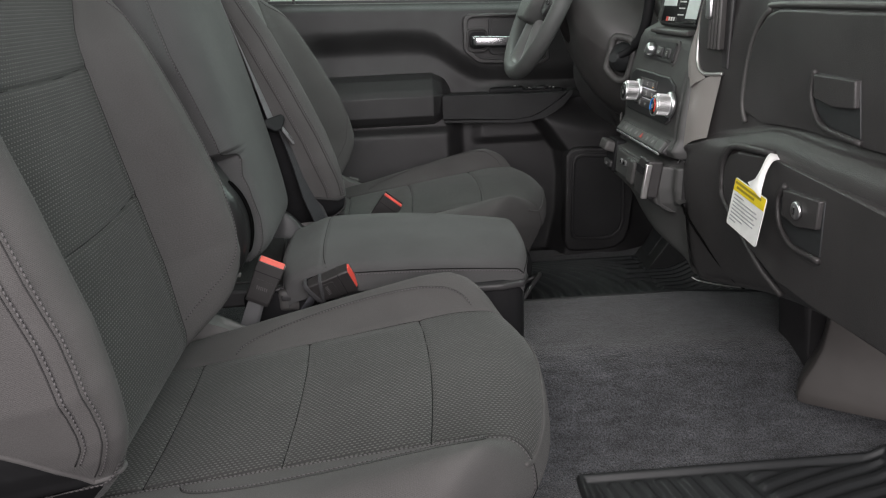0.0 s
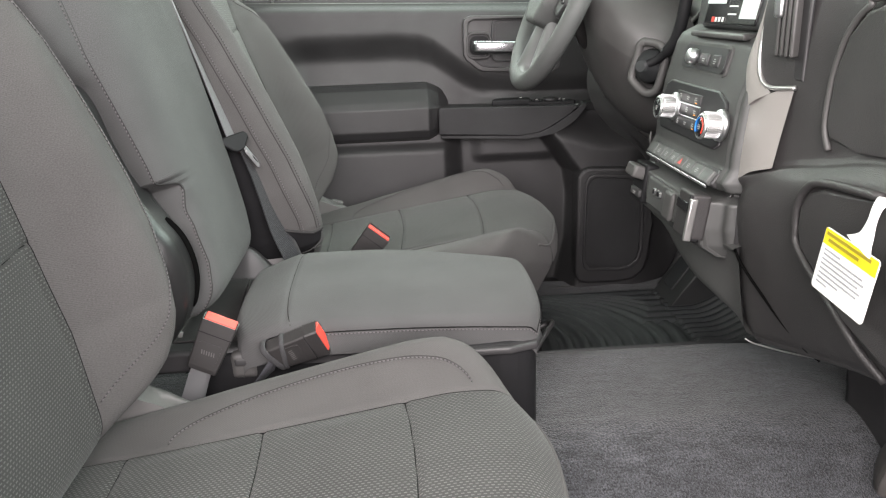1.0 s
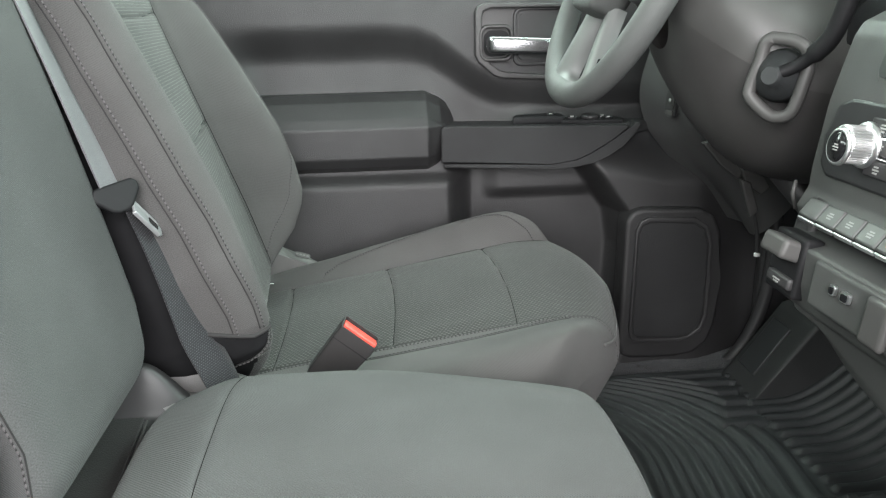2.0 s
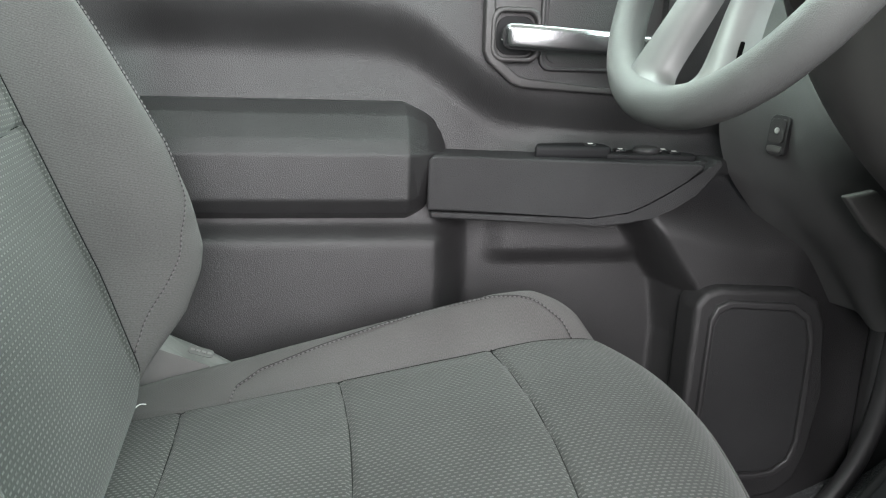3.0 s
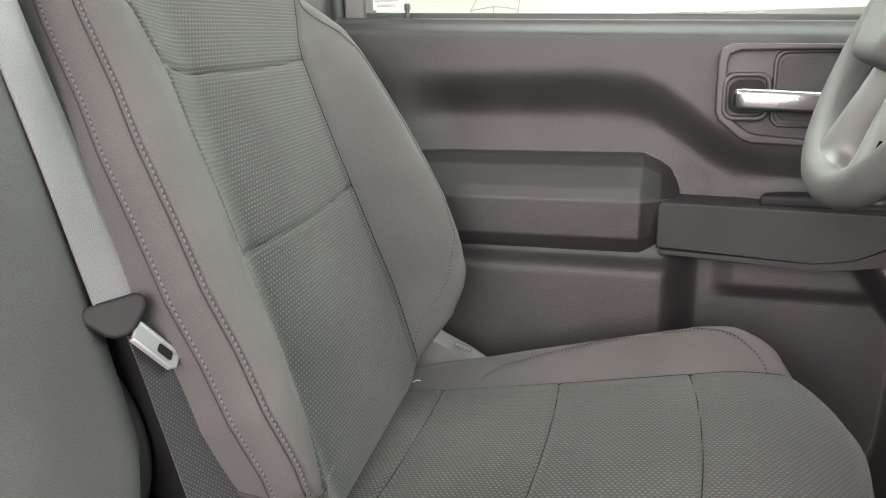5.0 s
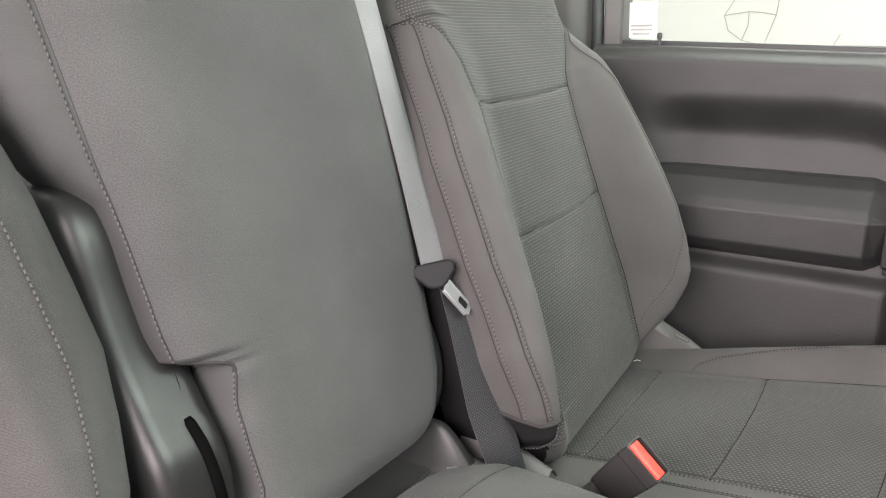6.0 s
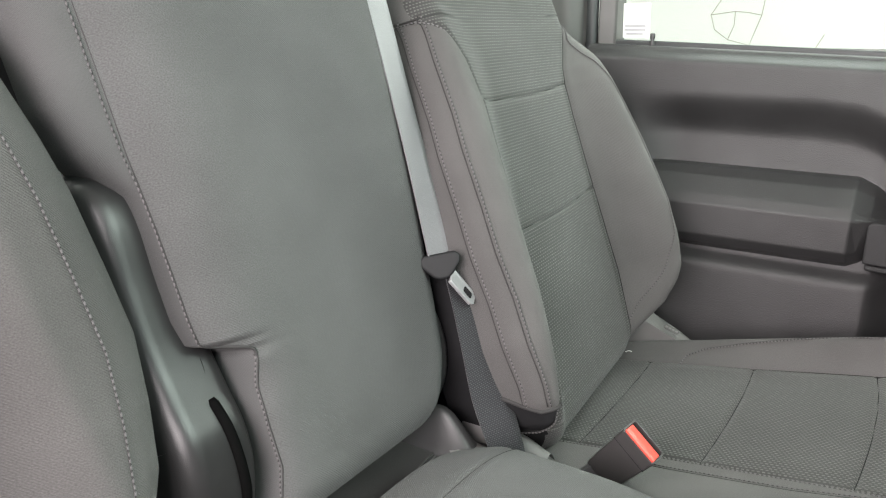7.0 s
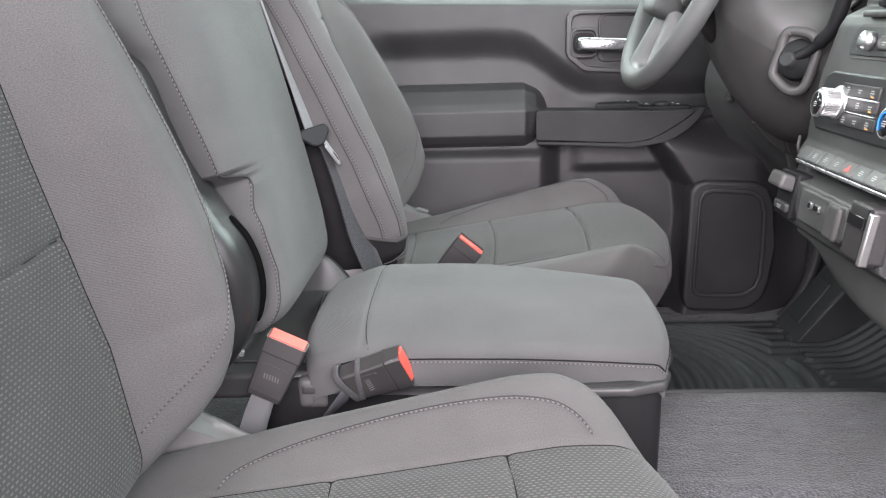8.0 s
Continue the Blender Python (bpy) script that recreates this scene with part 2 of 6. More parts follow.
def rounded(w, h, r, n=5):
    """The outline of a rounded rectangle."""
    out = []
    for cx, cy, a0 in ((w / 2 - r, h / 2 - r, 0), (-w / 2 + r, h / 2 - r, 90), (-w / 2 + r, -h / 2 + r, 180), (w / 2 - r, -h / 2 + r, 270)):
        for k in range(n + 1):
            a = radians(a0 + 90 * k / n)
            out.append((cx + r * math.cos(a), cy + r * math.sin(a)))
    return out


def lathe(profile, m, sides=40):
    """A body turned about its z axis from (radius, height) pairs."""
    bm, rings = bmesh.new(), []
    for r, z in profile:
        rings.append([bm.verts.new((max(r, 1e-4) * math.cos(2 * math.pi * k / sides), max(r, 1e-4) * math.sin(2 * math.pi * k / sides), z)) for k in range(sides)])
    for a, b in zip(rings, rings[1:]):
        for k in range(sides):
            f = bm.faces.new((a[k], a[(k + 1) % sides], b[(k + 1) % sides], b[k]))
            f.smooth = True
    bm.faces.new(rings[0][::-1])
    bm.faces.new(rings[-1])
    bmesh.ops.transform(bm, matrix=m, verts=bm.verts[:])
    return bm


def stitches(points, normals, length=0.0033, gap=0.0014, width=0.0009, lift=0.0003):
    """A row of thread stitches along a curve, as one mesh."""
    p, nm = np.asarray(points, float), np.asarray(normals, float)
    d = np.r_[0, np.cumsum(np.linalg.norm(np.diff(p, axis=0), axis=1))]
    verts, faces = [], []
    s = 0.002
    while s + length < d[-1]:
        ends = []
        for q in (s, s + length / 2, s + length):
            ends.append((np.array([np.interp(q, d, p[:, k]) for k in range(3)]), np.array([np.interp(q, d, nm[:, k]) for k in range(3)])))
        along = ends[2][0] - ends[0][0]
        along /= np.linalg.norm(along) + 1e-9
        base = len(verts)
        for k, (q, n_) in enumerate(ends):
            n_ = n_ / (np.linalg.norm(n_) + 1e-9)
            side = np.cross(along, n_)
            rise = lift if k != 1 else lift + 0.0004
            low = -0.0010 if k != 1 else -0.0002
            w = width if k == 1 else width * 0.6
            verts += [q + side * w + n_ * low, q + n_ * (rise + 0.0004), q - side * w + n_ * low]
        for k in range(2):
            a = base + 3 * k
            faces += [(a, a + 1, a + 4, a + 3), (a + 1, a + 2, a + 5, a + 4)]
        s += length + gap
    return mesh_of("stitching", verts, faces)


def turned(x_way, z_way, at):
    """A pose from the way its x axis points and roughly its z axis."""
    x = Vector(x_way).normalized()
    y = Vector(z_way).cross(x).normalized()
    z = x.cross(y)
    return Matrix(((x.x, y.x, z.x, at[0]), (x.y, y.y, z.y, at[1]), (x.z, y.z, z.z, at[2]), (0, 0, 0, 1)))


def stitched(parent, points, normals):
    """A row of stitches over its dark needle line."""
    part("stitching", stitches(points, normals), THREAD, parent)
    part("needle_line", tube(np.asarray(points) - 0.0004 * np.asarray(normals), 0.0006, 5), NEEDLE, parent)


# ---- structure ----
def floor_height(x, y):
    x, y = np.asarray(x, float), np.asarray(y, float)
    hump = 0.135 * (1 - step(np.abs(y), 0.10, 0.31))
    toe = 0.30 * step(x, 0.66, 1.05)
    return 0.09 + np.maximum(hump * (1 - 0.2 * step(x, 0.5, 0.9)), toe)


def build_floor():
    xs, ys = np.linspace(-0.75, 1.05, 121), np.linspace(-0.80, 0.80, 121)
    X, Y = np.meshgrid(xs, ys, indexing="ij")
    Z = floor_height(X, Y) + 0.0015 * np.sin(37 * X + 5 * Y) * np.sin(23 * Y)
    ob = solo("floor", grid("floor", np.stack([X, Y, Z], -1)), CARPET, "charcoal cut-pile carpet over the cab floor and tunnel", "carpet", "structure")
    return ob


LINER = plain("headliner_cloth", (0.36, 0.355, 0.34), 0.9)


def slab(name, sx, sy, sz, m, material, label, category):
    return solo(name, block(sx, sy, sz, m, 0.0), material, label, category, "structure")


build_floor()
slab("wall_rear", 0.04, 1.72, 1.35, pose(-0.78, 0, 0.72), DARK, "dark lining of the cab's rear wall", "wall")
slab("roof", 1.7, 1.72, 0.04, pose(0.02, 0, 1.45), LINER, "pale grey headliner over the cab", "ceiling")
slab("firewall", 0.04, 1.72, 0.75, pose(1.08, 0, 0.40), DARK, "dark firewall behind the dashboard", "wall")
slab("rocker_sill", 1.85, 0.10, 0.12, pose(0.15, -0.86, 0.03), SATIN, "black sill of the open passenger door", "sill")
slab("b_pillar_passenger", 0.22, 0.08, 1.35, pose(-0.66, -0.86, 0.74), GREY, "grey trim of the pillar behind the open door", "pillar")
slab("under_floor", 1.86, 1.72, 0.04, pose(0.14, 0, -0.02), SATIN, "black underside of the cab floor", "floor")


def build_outside():
    g = bmesh.new()
    bmesh.ops.create_grid(g, x_segments=2, y_segments=2, size=400.0)
    bmesh.ops.translate(g, verts=g.verts[:], vec=(0, 0, -0.62))
    # Ground is out of view; its pale tone is picked to throw light under the dash.
    bounce_pale = plastic("pale_bounce_ground", (0.42, 0.41, 0.39), 0.8, 60.0, 0.002, 0.4, 0.15, 0.2)
    solo("ground", g, bounce_pale, "unseen ground round the truck, made pale to bounce light into the cab", "ground", "structure")
    wall = slab("backdrop", 14.0, 0.2, 5.0, pose(0, 3.6, 1.9), GLOWWALL, "white wall outside the driver's window, its daylight put in as a faint glow", "wall")
    return wall


# The wall is no lamp: its faint emission stands for daylight falling on it.
GLOWWALL = plain("glowing_white_wall", (0.84, 0.89, 0.84), 0.7, 0.0, 0.22, 0.03)
build_outside()


# ---- driver's door ----
def door_depth(X, Z):
    """How far across the cab the trim's skin lies."""
    sill = 0.782 - 0.031 * X
    up = 0.838 + 0.05 * (Z - 0.70)
    brow = np.interp(X, [-0.4, -0.25, 0.024, 0.085, 0.118, 0.15, 0.19, 0.228, 0.26, 0.337, 0.45], [0.690, 0.696, 0.696, 0.692, 0.680, 0.657, 0.626, 0.605, 0.598, 0.592, 0.590])
    under = 1 - step(Z, brow - 0.052, brow + 0.026)
    ahead = step(X, 0.19, 0.30)
    fall = np.clip((brow - 0.024 - Z) / (brow - 0.024 - 0.53), 0, 1) ** (1.5 - 0.5 * ahead)
    up = up + (0.036 * under * (1 - 0.35 * ahead) - (0.018 + 0.010 * ahead) * under * fall) * (0.15 + 0.85 * step(X, -0.275, -0.175)) + 0.018 * step(Z, sill - 0.020, sill)
    pocket = 0.782 + 0.04 * (Z - 0.3)
    recess = 0.848 + 0.03 * (Z - 0.3)
    front = 0.760 + 0.04 * (Z - 0.3) + 0.03 * step(X, 0.58, 0.70)
    rounding = 0.020 * step(Z, 0.432, 0.464) ** 2
    low = pocket + rounding + (recess - pocket - rounding) * step(X, 0.130, 0.185)
    low = low - 0.015 * step(Z, 0.396, 0.422) * step(X, 0.195, 0.240) * (1 - step(X, 0.385, 0.43))
    corner = np.interp(Z, [0.08, 0.20, 0.31, 0.375, 0.43, 0.47], [0.425, 0.452, 0.456, 0.446, 0.406, 0.378])
    low = low + (front - low) * step(X - corner, -0.018, 0.024)
    return low + (up - low) * step(Z + 0.03 * step(X, 0.38, 0.55), 0.455, 0.545)


def wall_plate(outline, y, depth, bevel=0.004, segments=3):
    """A plate that faces the cab's middle, its face at y, from an outline in x and z."""
    return prism([(x, -z) for x, z in outline], depth, pose(0, y, 0, -90), bevel, segments)


def shrunk(outline, d):
    c = np.mean(np.array(outline), axis=0)
    return [tuple(c + (np.array(p) - c) * (1 - d / np.linalg.norm(np.array(p) - c))) for p in outline]


def framed(outer, inner, back, front, floor):
    """A proud frame with a sunken floor that faces the cab's middle, from two outlines in x and z."""
    bm = bmesh.new()
    loops = [[bm.verts.new((x, y, z)) for x, z in o] for o, y in ((outer, back), (outer, front), (inner, front), (inner, floor))]
    n = len(outer)
    for a, b in zip(loops, loops[1:]):
        for k in range(n):
            bm.faces.new((a[k], a[(k + 1) % n], b[(k + 1) % n], b[k]))
    bm.faces.new(loops[3])
    edges = [e for e in bm.edges if all(v in loops[1] or v in loops[2] for v in e.verts) and e.calc_length() and (e.verts[0] in loops[1]) == (e.verts[1] in loops[1])]
    for f in bmesh.ops.bevel(bm, geom=edges, offset=0.0028, segments=3, profile=0.6, affect="EDGES", clamp_overlap=True)["faces"]:
        f.smooth = True
    return bm


def build_door():
    door = thing("door_driver", "closed charcoal plastic driver's door with an armrest and a chrome handle", "door", pose(0.1, 0.80, 0.08), kind="structure")
    xs, ts = np.linspace(-0.36, 0.74, 301), np.linspace(0, 1, 201)
    X, T = np.meshgrid(xs, ts, indexing="ij")
    Z = 0.085 + (0.782 - 0.031 * X - 0.085) * T
    P = np.stack([X, door_depth(X, Z), Z], -1)
    part("trim_panel", grid("trim_panel", P, np.stack([X, Z], -1), flip=True), DOORSKIN, door)
    part("outer_skin", block(1.14, 0.03, 0.86, pose(0.18, 0.945, 0.36), 0.0), GREY, door)
    ledge = [(-0.36, 0.862), (0.74, 0.862), (0.74, 0.94), (-0.36, 0.94)]
    part("window_ledge", prism(ledge, 0.02, pose(0, 0, 0.764 + 0.0, 0, 1.8), 0.006, 3), DOORSKIN, door)
    # armrest: a long box, chamfered where it meets the pull bar
    sec = [(0.872, 0.600), (0.836, 0.600), (0.812, 0.588), (0.788, 0.562), (0.778, 0.546), (0.779, 0.494), (0.790, 0.477), (0.812, 0.466), (0.872, 0.462)]
    bm = bmesh.new()
    rings = []
    for x, back, down in ((-0.36, 0, 0), (0.100, 0, 0), (0.126, 0.016, 0.012), (0.152, 0.050, 0.030)):
        ring = []
        for y, z in sec:
            shift = back if y < 0.85 else 0
            ring.append(bm.verts.new((x - (0.012 if z < 0.5 and back else 0), min(y + shift, 0.872), z - (down if z > 0.55 else 0))))
        rings.append(ring)
    for a, b in zip(rings, rings[1:]):
        for k in range(len(sec)):
            bm.faces.new((a[k], a[(k + 1) % len(sec)], b[(k + 1) % len(sec)], b[k]))
    bm.faces.new(rings[0])
    bm.faces.new(rings[-1][::-1])
    for f in bmesh.ops.bevel(bm, geom=bm.edges[:], offset=0.006, segments=4, profile=0.6, affect="EDGES", clamp_overlap=True)["faces"]:
        f.smooth = True
    part("armrest", bm, DOORSKIN, door, "padded charcoal armrest")
    # pull bar in front of the armrest, drawn in towards the cab at its tip
    pull = [(0.124, 0.480), (0.318, 0.4742), (0.344, 0.4755), (0.364, 0.4815), (0.386, 0.4920), (0.408, 0.5050), (0.431, 0.5200), (0.449, 0.533), (0.453, 0.538), (0.446, 0.5405), (0.130, 0.5445), (0.124, 0.539)]
    lean = Matrix.Translation((0.124, 0.800, 0)) @ pose(0, 0, 0, 0, 0, -4.5) @ Matrix.Translation((-0.124, -0.800, 0))
    bm = wall_plate(pull, 0.792, 0.066, 0.005)
    bmesh.ops.transform(bm, matrix=lean, verts=bm.verts[:])
    part("pull_bar", bm, PULL, door, "smooth black pull bar")
    lip = [(0.128, 0.470), (0.330, 0.4645), (0.366, 0.4665), (0.394, 0.4745), (0.420, 0.4865), (0.444, 0.5030), (0.464, 0.5225), (0.474, 0.538), (0.474, 0.544), (0.466, 0.545), (0.451, 0.5320), (0.433, 0.5190), (0.410, 0.5035), (0.388, 0.4905), (0.365, 0.4800), (0.344, 0.4738), (0.318, 0.4725), (0.128, 0.4785)]
    bm = wall_plate(lip, 0.793, 0.055, 0.0030, 2)
    bmesh.ops.transform(bm, matrix=lean, verts=bm.verts[:])
    part("pull_bar_lip", bm, PULL, door)
    bm = prism([(0.130, 0.806), (0.452, 0.781), (0.50, 0.80), (0.50, 0.862), (0.130, 0.862)], 0.02, pose(0, 0, 0.522), 0.004, 2)
    part("pull_bar_top", bm, PULL, door)
    # speaker
    spk = [(0.4655, 0.355), (0.473, 0.372), (0.488, 0.379), (0.575, 0.374), (0.597, 0.360), (0.608, 0.330), (0.612, 0.250), (0.611, 0.180), (0.602, 0.152), (0.580, 0.136), (0.555, 0.132), (0.475, 0.137), (0.466, 0.145), (0.4625, 0.160)]
    hood = [(0.448, 0.372), (0.460, 0.388), (0.480, 0.394), (0.585, 0.389), (0.612, 0.376), (0.628, 0.34), (0.634, 0.25), (0.632, 0.165), (0.618, 0.125), (0.592, 0.104), (0.555, 0.098), (0.470, 0.100), (0.452, 0.108), (0.446, 0.130)]
    part("speaker_frame", wall_plate(hood, 0.7445, 0.05, 0.008), DOORSKIN, door)
    part("speaker_rim", framed(spk, shrunk(spk, 0.009), 0.755, 0.7375, 0.7425), SATIN, door)
    part("speaker_grille", wall_plate(shrunk(spk, 0.0105), 0.7405, 0.012, 0.002, 2), GRILLE, door, "fine black speaker grille")
    # handle
    bez = [(0.206, 0.748), (0.193, 0.742), (0.189, 0.730), (0.189, 0.662), (0.194, 0.650), (0.222, 0.626), (0.236, 0.621), (0.40, 0.612), (0.42, 0.625), (0.42, 0.735), (0.408, 0.744)]
    part("handle_bezel", framed(bez, shrunk(bez, 0.013), 0.846, 0.8215, 0.836), GRAIN, door)
    cup = [(x + 0.318, y + 0.690) for x, y in rounded(0.122, 0.098, 0.014)]
    part("handle_cup", framed(cup, shrunk(cup, 0.006), 0.840, 0.8290, 0.8345), SATIN, door)
    part("cup_floor", wall_plate([(x + 0.318, y + 0.690) for x, y in rounded(0.104, 0.080, 0.010)], 0.8325, 0.004, 0.0012, 2), DOORSKIN, door)
    hollow = [(x + 0.226, y + 0.681) for x, y in rounded(0.060, 0.062, 0.016)]
    part("handle_hollow", framed(hollow, shrunk(hollow, 0.0065), 0.840, 0.8200, 0.8345), GRAIN, door)
    part("hollow_gap", wall_plate([(x + 0.228, y + 0.680) for x, y in rounded(0.046, 0.044, 0.014)], 0.8335, 0.004, 0.001, 2), SWITCHBLACK, door)
    # lever: a flat rounded bar that reaches forward from its hollow
    rows, half = [], rounded(0.016, 0.029, 0.0072, 4)
    for x, y, z, k in ((0.2070, 0.812, 0.6795, 0.30), (0.2078, 0.808, 0.6795, 0.62), (0.2100, 0.805, 0.6795, 0.86), (0.2145, 0.803, 0.6793, 0.98), (0.225, 0.801, 0.679, 1.0), (0.26, 0.799, 0.6775, 0.99), (0.32, 0.798, 0.6745, 0.96), (0.39, 0.804, 0.671, 0.92)):
        rows.append([(x, y + k * a, z + k * b) for a, b in half + half[:1]])
    part("door_lever", grid("door_lever", np.array(rows)), LEVER, door, "polished chrome lever")
    # switches on the ledge behind the pull bar: a black hump, then low keys round a mirror dial
    sw = [(0.250, 0.800), (0.258, 0.822), (0.285, 0.834), (0.330, 0.836), (0.345, 0.826), (0.345, 0.797)]
    panel = part("switch_panel", prism(sw, 0.016, pose(0, 0, 0.5405), 0.006, 4), SWITCHBLACK, door)
    part("switch_bed", prism([(0.338, 0.796), (0.338, 0.836), (0.440, 0.828), (0.452, 0.802), (0.446, 0.784)], 0.008, pose(0, 0, 0.5405), 0.003, 3), SWITCHBLACK, panel)
    for x, y, w in ((0.322, 0.812, 0.015), (0.342, 0.810, 0.015), (0.362, 0.816, 0.015), (0.424, 0.800, 0.014), (0.418, 0.818, 0.013)):
        part("switch", block(w, 0.014, 0.005, pose(x, y, 0.5555 if x < 0.33 else 0.5492, 0, 0, -6), 0.0018), GLOSS, panel)
        part("icon", block(w * 0.36, 0.0045, 0.0006, pose(x, y, 0.5582 if x < 0.33 else 0.5519, 0, 0, -6), 0.0), ICON, panel)
    part("mirror_knob", lathe([(0.016, 0), (0.016, 0.005), (0.013, 0.0075), (0.009, 0.0068), (0, 0.0066)], pose(0.392, 0.808, 0.5482), 28), SATIN, panel)
    part("lock_pin", lathe([(0.0045, 0), (0.0045, 0.012), (0.003, 0.016), (0.0045, 0.020), (0.0045, 0.026), (0.003, 0.028)], pose(-0.252, 0.880, 0.785), 14), SATIN, door)
    pane = part("window_pane", block(1.06, 0.004, 0.62, pose(0.21, 0.903, 1.07, 4), 0.0), GLASS, door)
    pane.visible_shadow = False
    part("window_seal", block(1.10, 0.012, 0.02, pose(0.19, 0.893, 0.776, 0, 1.8), 0.003), RUBBER, door)
    # maker's sticker on the glass
    card = part("glass_sticker", block(0.048, 0.001, 0.058, pose(-0.283, 0.8815, 0.834, 4), 0.0), STICKER, door, "white printed sticker with illegible text")
    for k in range(7):
        part("print_line", block(0.038 if k % 3 else 0.030, 0.0006, 0.0035, pose(-0.285, 0.8805 + 0.0004 * k, 0.812 + 0.0065 * k, 4), 0.0), INK, card)
    return door


SWITCHBLACK = plastic("matt_black_plastic", (0.013, 0.013, 0.014), 0.55, 1500.0, 0.0002, 0.2, 0.1, 0.2)
GRILLE = plastic("grille_cloth", (0.022, 0.022, 0.023), 0.6, 1800.0, 0.0006, 0.8)
STICKER = plain("sticker_paper", (0.70, 0.72, 0.68), 0.6)
build_door()


def build_pillar():
    ob = thing("b_pillar_driver", "grey trim of the pillar behind the driver's window", "pillar", pose(-0.5, 0.86, 0.1), kind="structure")
    part("pillar_trim", prism([(-0.76, 0.80), (-0.400, 0.845), (-0.378, 0.865), (-0.378, 0.93), (-0.76, 0.93)], 1.36, pose(0, 0, 0.085), 0.01, 3), GREY, ob)
    part("window_frame", prism([(-0.352, 0.875), (-0.320, 0.882), (-0.320, 0.93), (-0.352, 0.93)], 0.66, pose(0, 0, 0.785), 0.004, 2), GREY, ob)
    part("door_seal", tube([(-0.364, 0.880, 0.10), (-0.364, 0.880, 0.8), (-0.372, 0.876, 1.42)], 0.011, 10), RUBBER, ob)
    part("front_pillar", tube([(0.80, 0.89, 0.76), (0.92, 0.87, 0.93), (0.48, 0.82, 1.43)], 0.05, 10), GREY, ob)
    part("header_rail", tube([(-0.5, 0.86, 1.42), (0.45, 0.84, 1.43)], 0.04, 10), GREY, ob)
    return ob


build_pillar()


# ---- seats ----
def wrap(u, k1, k2, radius, half, drop):
    """A flat middle, a quarter turn and a straight fall, by a parameter from -1 to 1: place across and depth."""
    a, s, r = np.abs(u), np.sign(u), radius / half
    th = np.clip((a - k1) / (k2 - k1), 0, 1) * math.pi / 2
    p = np.where(a < k1, a / k1 * (1 - r), 1 - r + r * np.sin(th))
    return s * p, radius * (1 - np.cos(th)) + np.clip((a - k2) / (1 - k2), 0, 1) * drop


def line_pair(f, us, vs):
    """Places and normals along a curve on a surface f(u, v)."""
    e = 1e-3
    p = f(us, vs)
    n = np.cross(f(us + e, vs) - f(us - e, vs), f(us, vs + e) - f(us, vs - e))
    n /= np.linalg.norm(n, axis=-1, keepdims=True) + 1e-12
    return p, n


def on_surface(f, target, a, b, us, vs0, rounds=25):
    """Parameters v at which coordinate(f)(u, v) reaches target, by bisection between a and b."""
    lo, hi = np.full_like(us, a), np.full_like(us, b)
    for _ in range(rounds):
        mid = (lo + hi) / 2
        over = f(us, mid) > target
        hi, lo = np.where(over, mid, hi), np.where(over, lo, mid)
    return (lo + hi) / 2


def groove(d, width=0.0028, depth=0.0032):
    return depth * np.exp(-((d / width) ** 2))


def warped(n, edge):
    """A net of parameters whose columns at a quarter and three quarters lie along an edge on either side."""
    us, vb = np.linspace(-1, 1, n), np.linspace(-1, 1, n)
    lo = -on_surface(lambda a, b: edge(a, -b), 0.0, 0.12, 0.97, us, None)
    hi = on_surface(edge, 0.0, 0.12, 0.97, us, None)
    V = np.array([np.interp(vb, [-1, -0.5, 0.5, 1], [-1, a, b, 1]) for a, b in zip(lo, hi)])
    inside = np.abs((vb[1:] + vb[:-1]) / 2) < 0.5
    return np.repeat(us[:, None], n, 1), V, np.repeat(inside[None, :], n - 1, 0)


CUSHION_SEAMS = (-0.303, -0.155, 0.0)


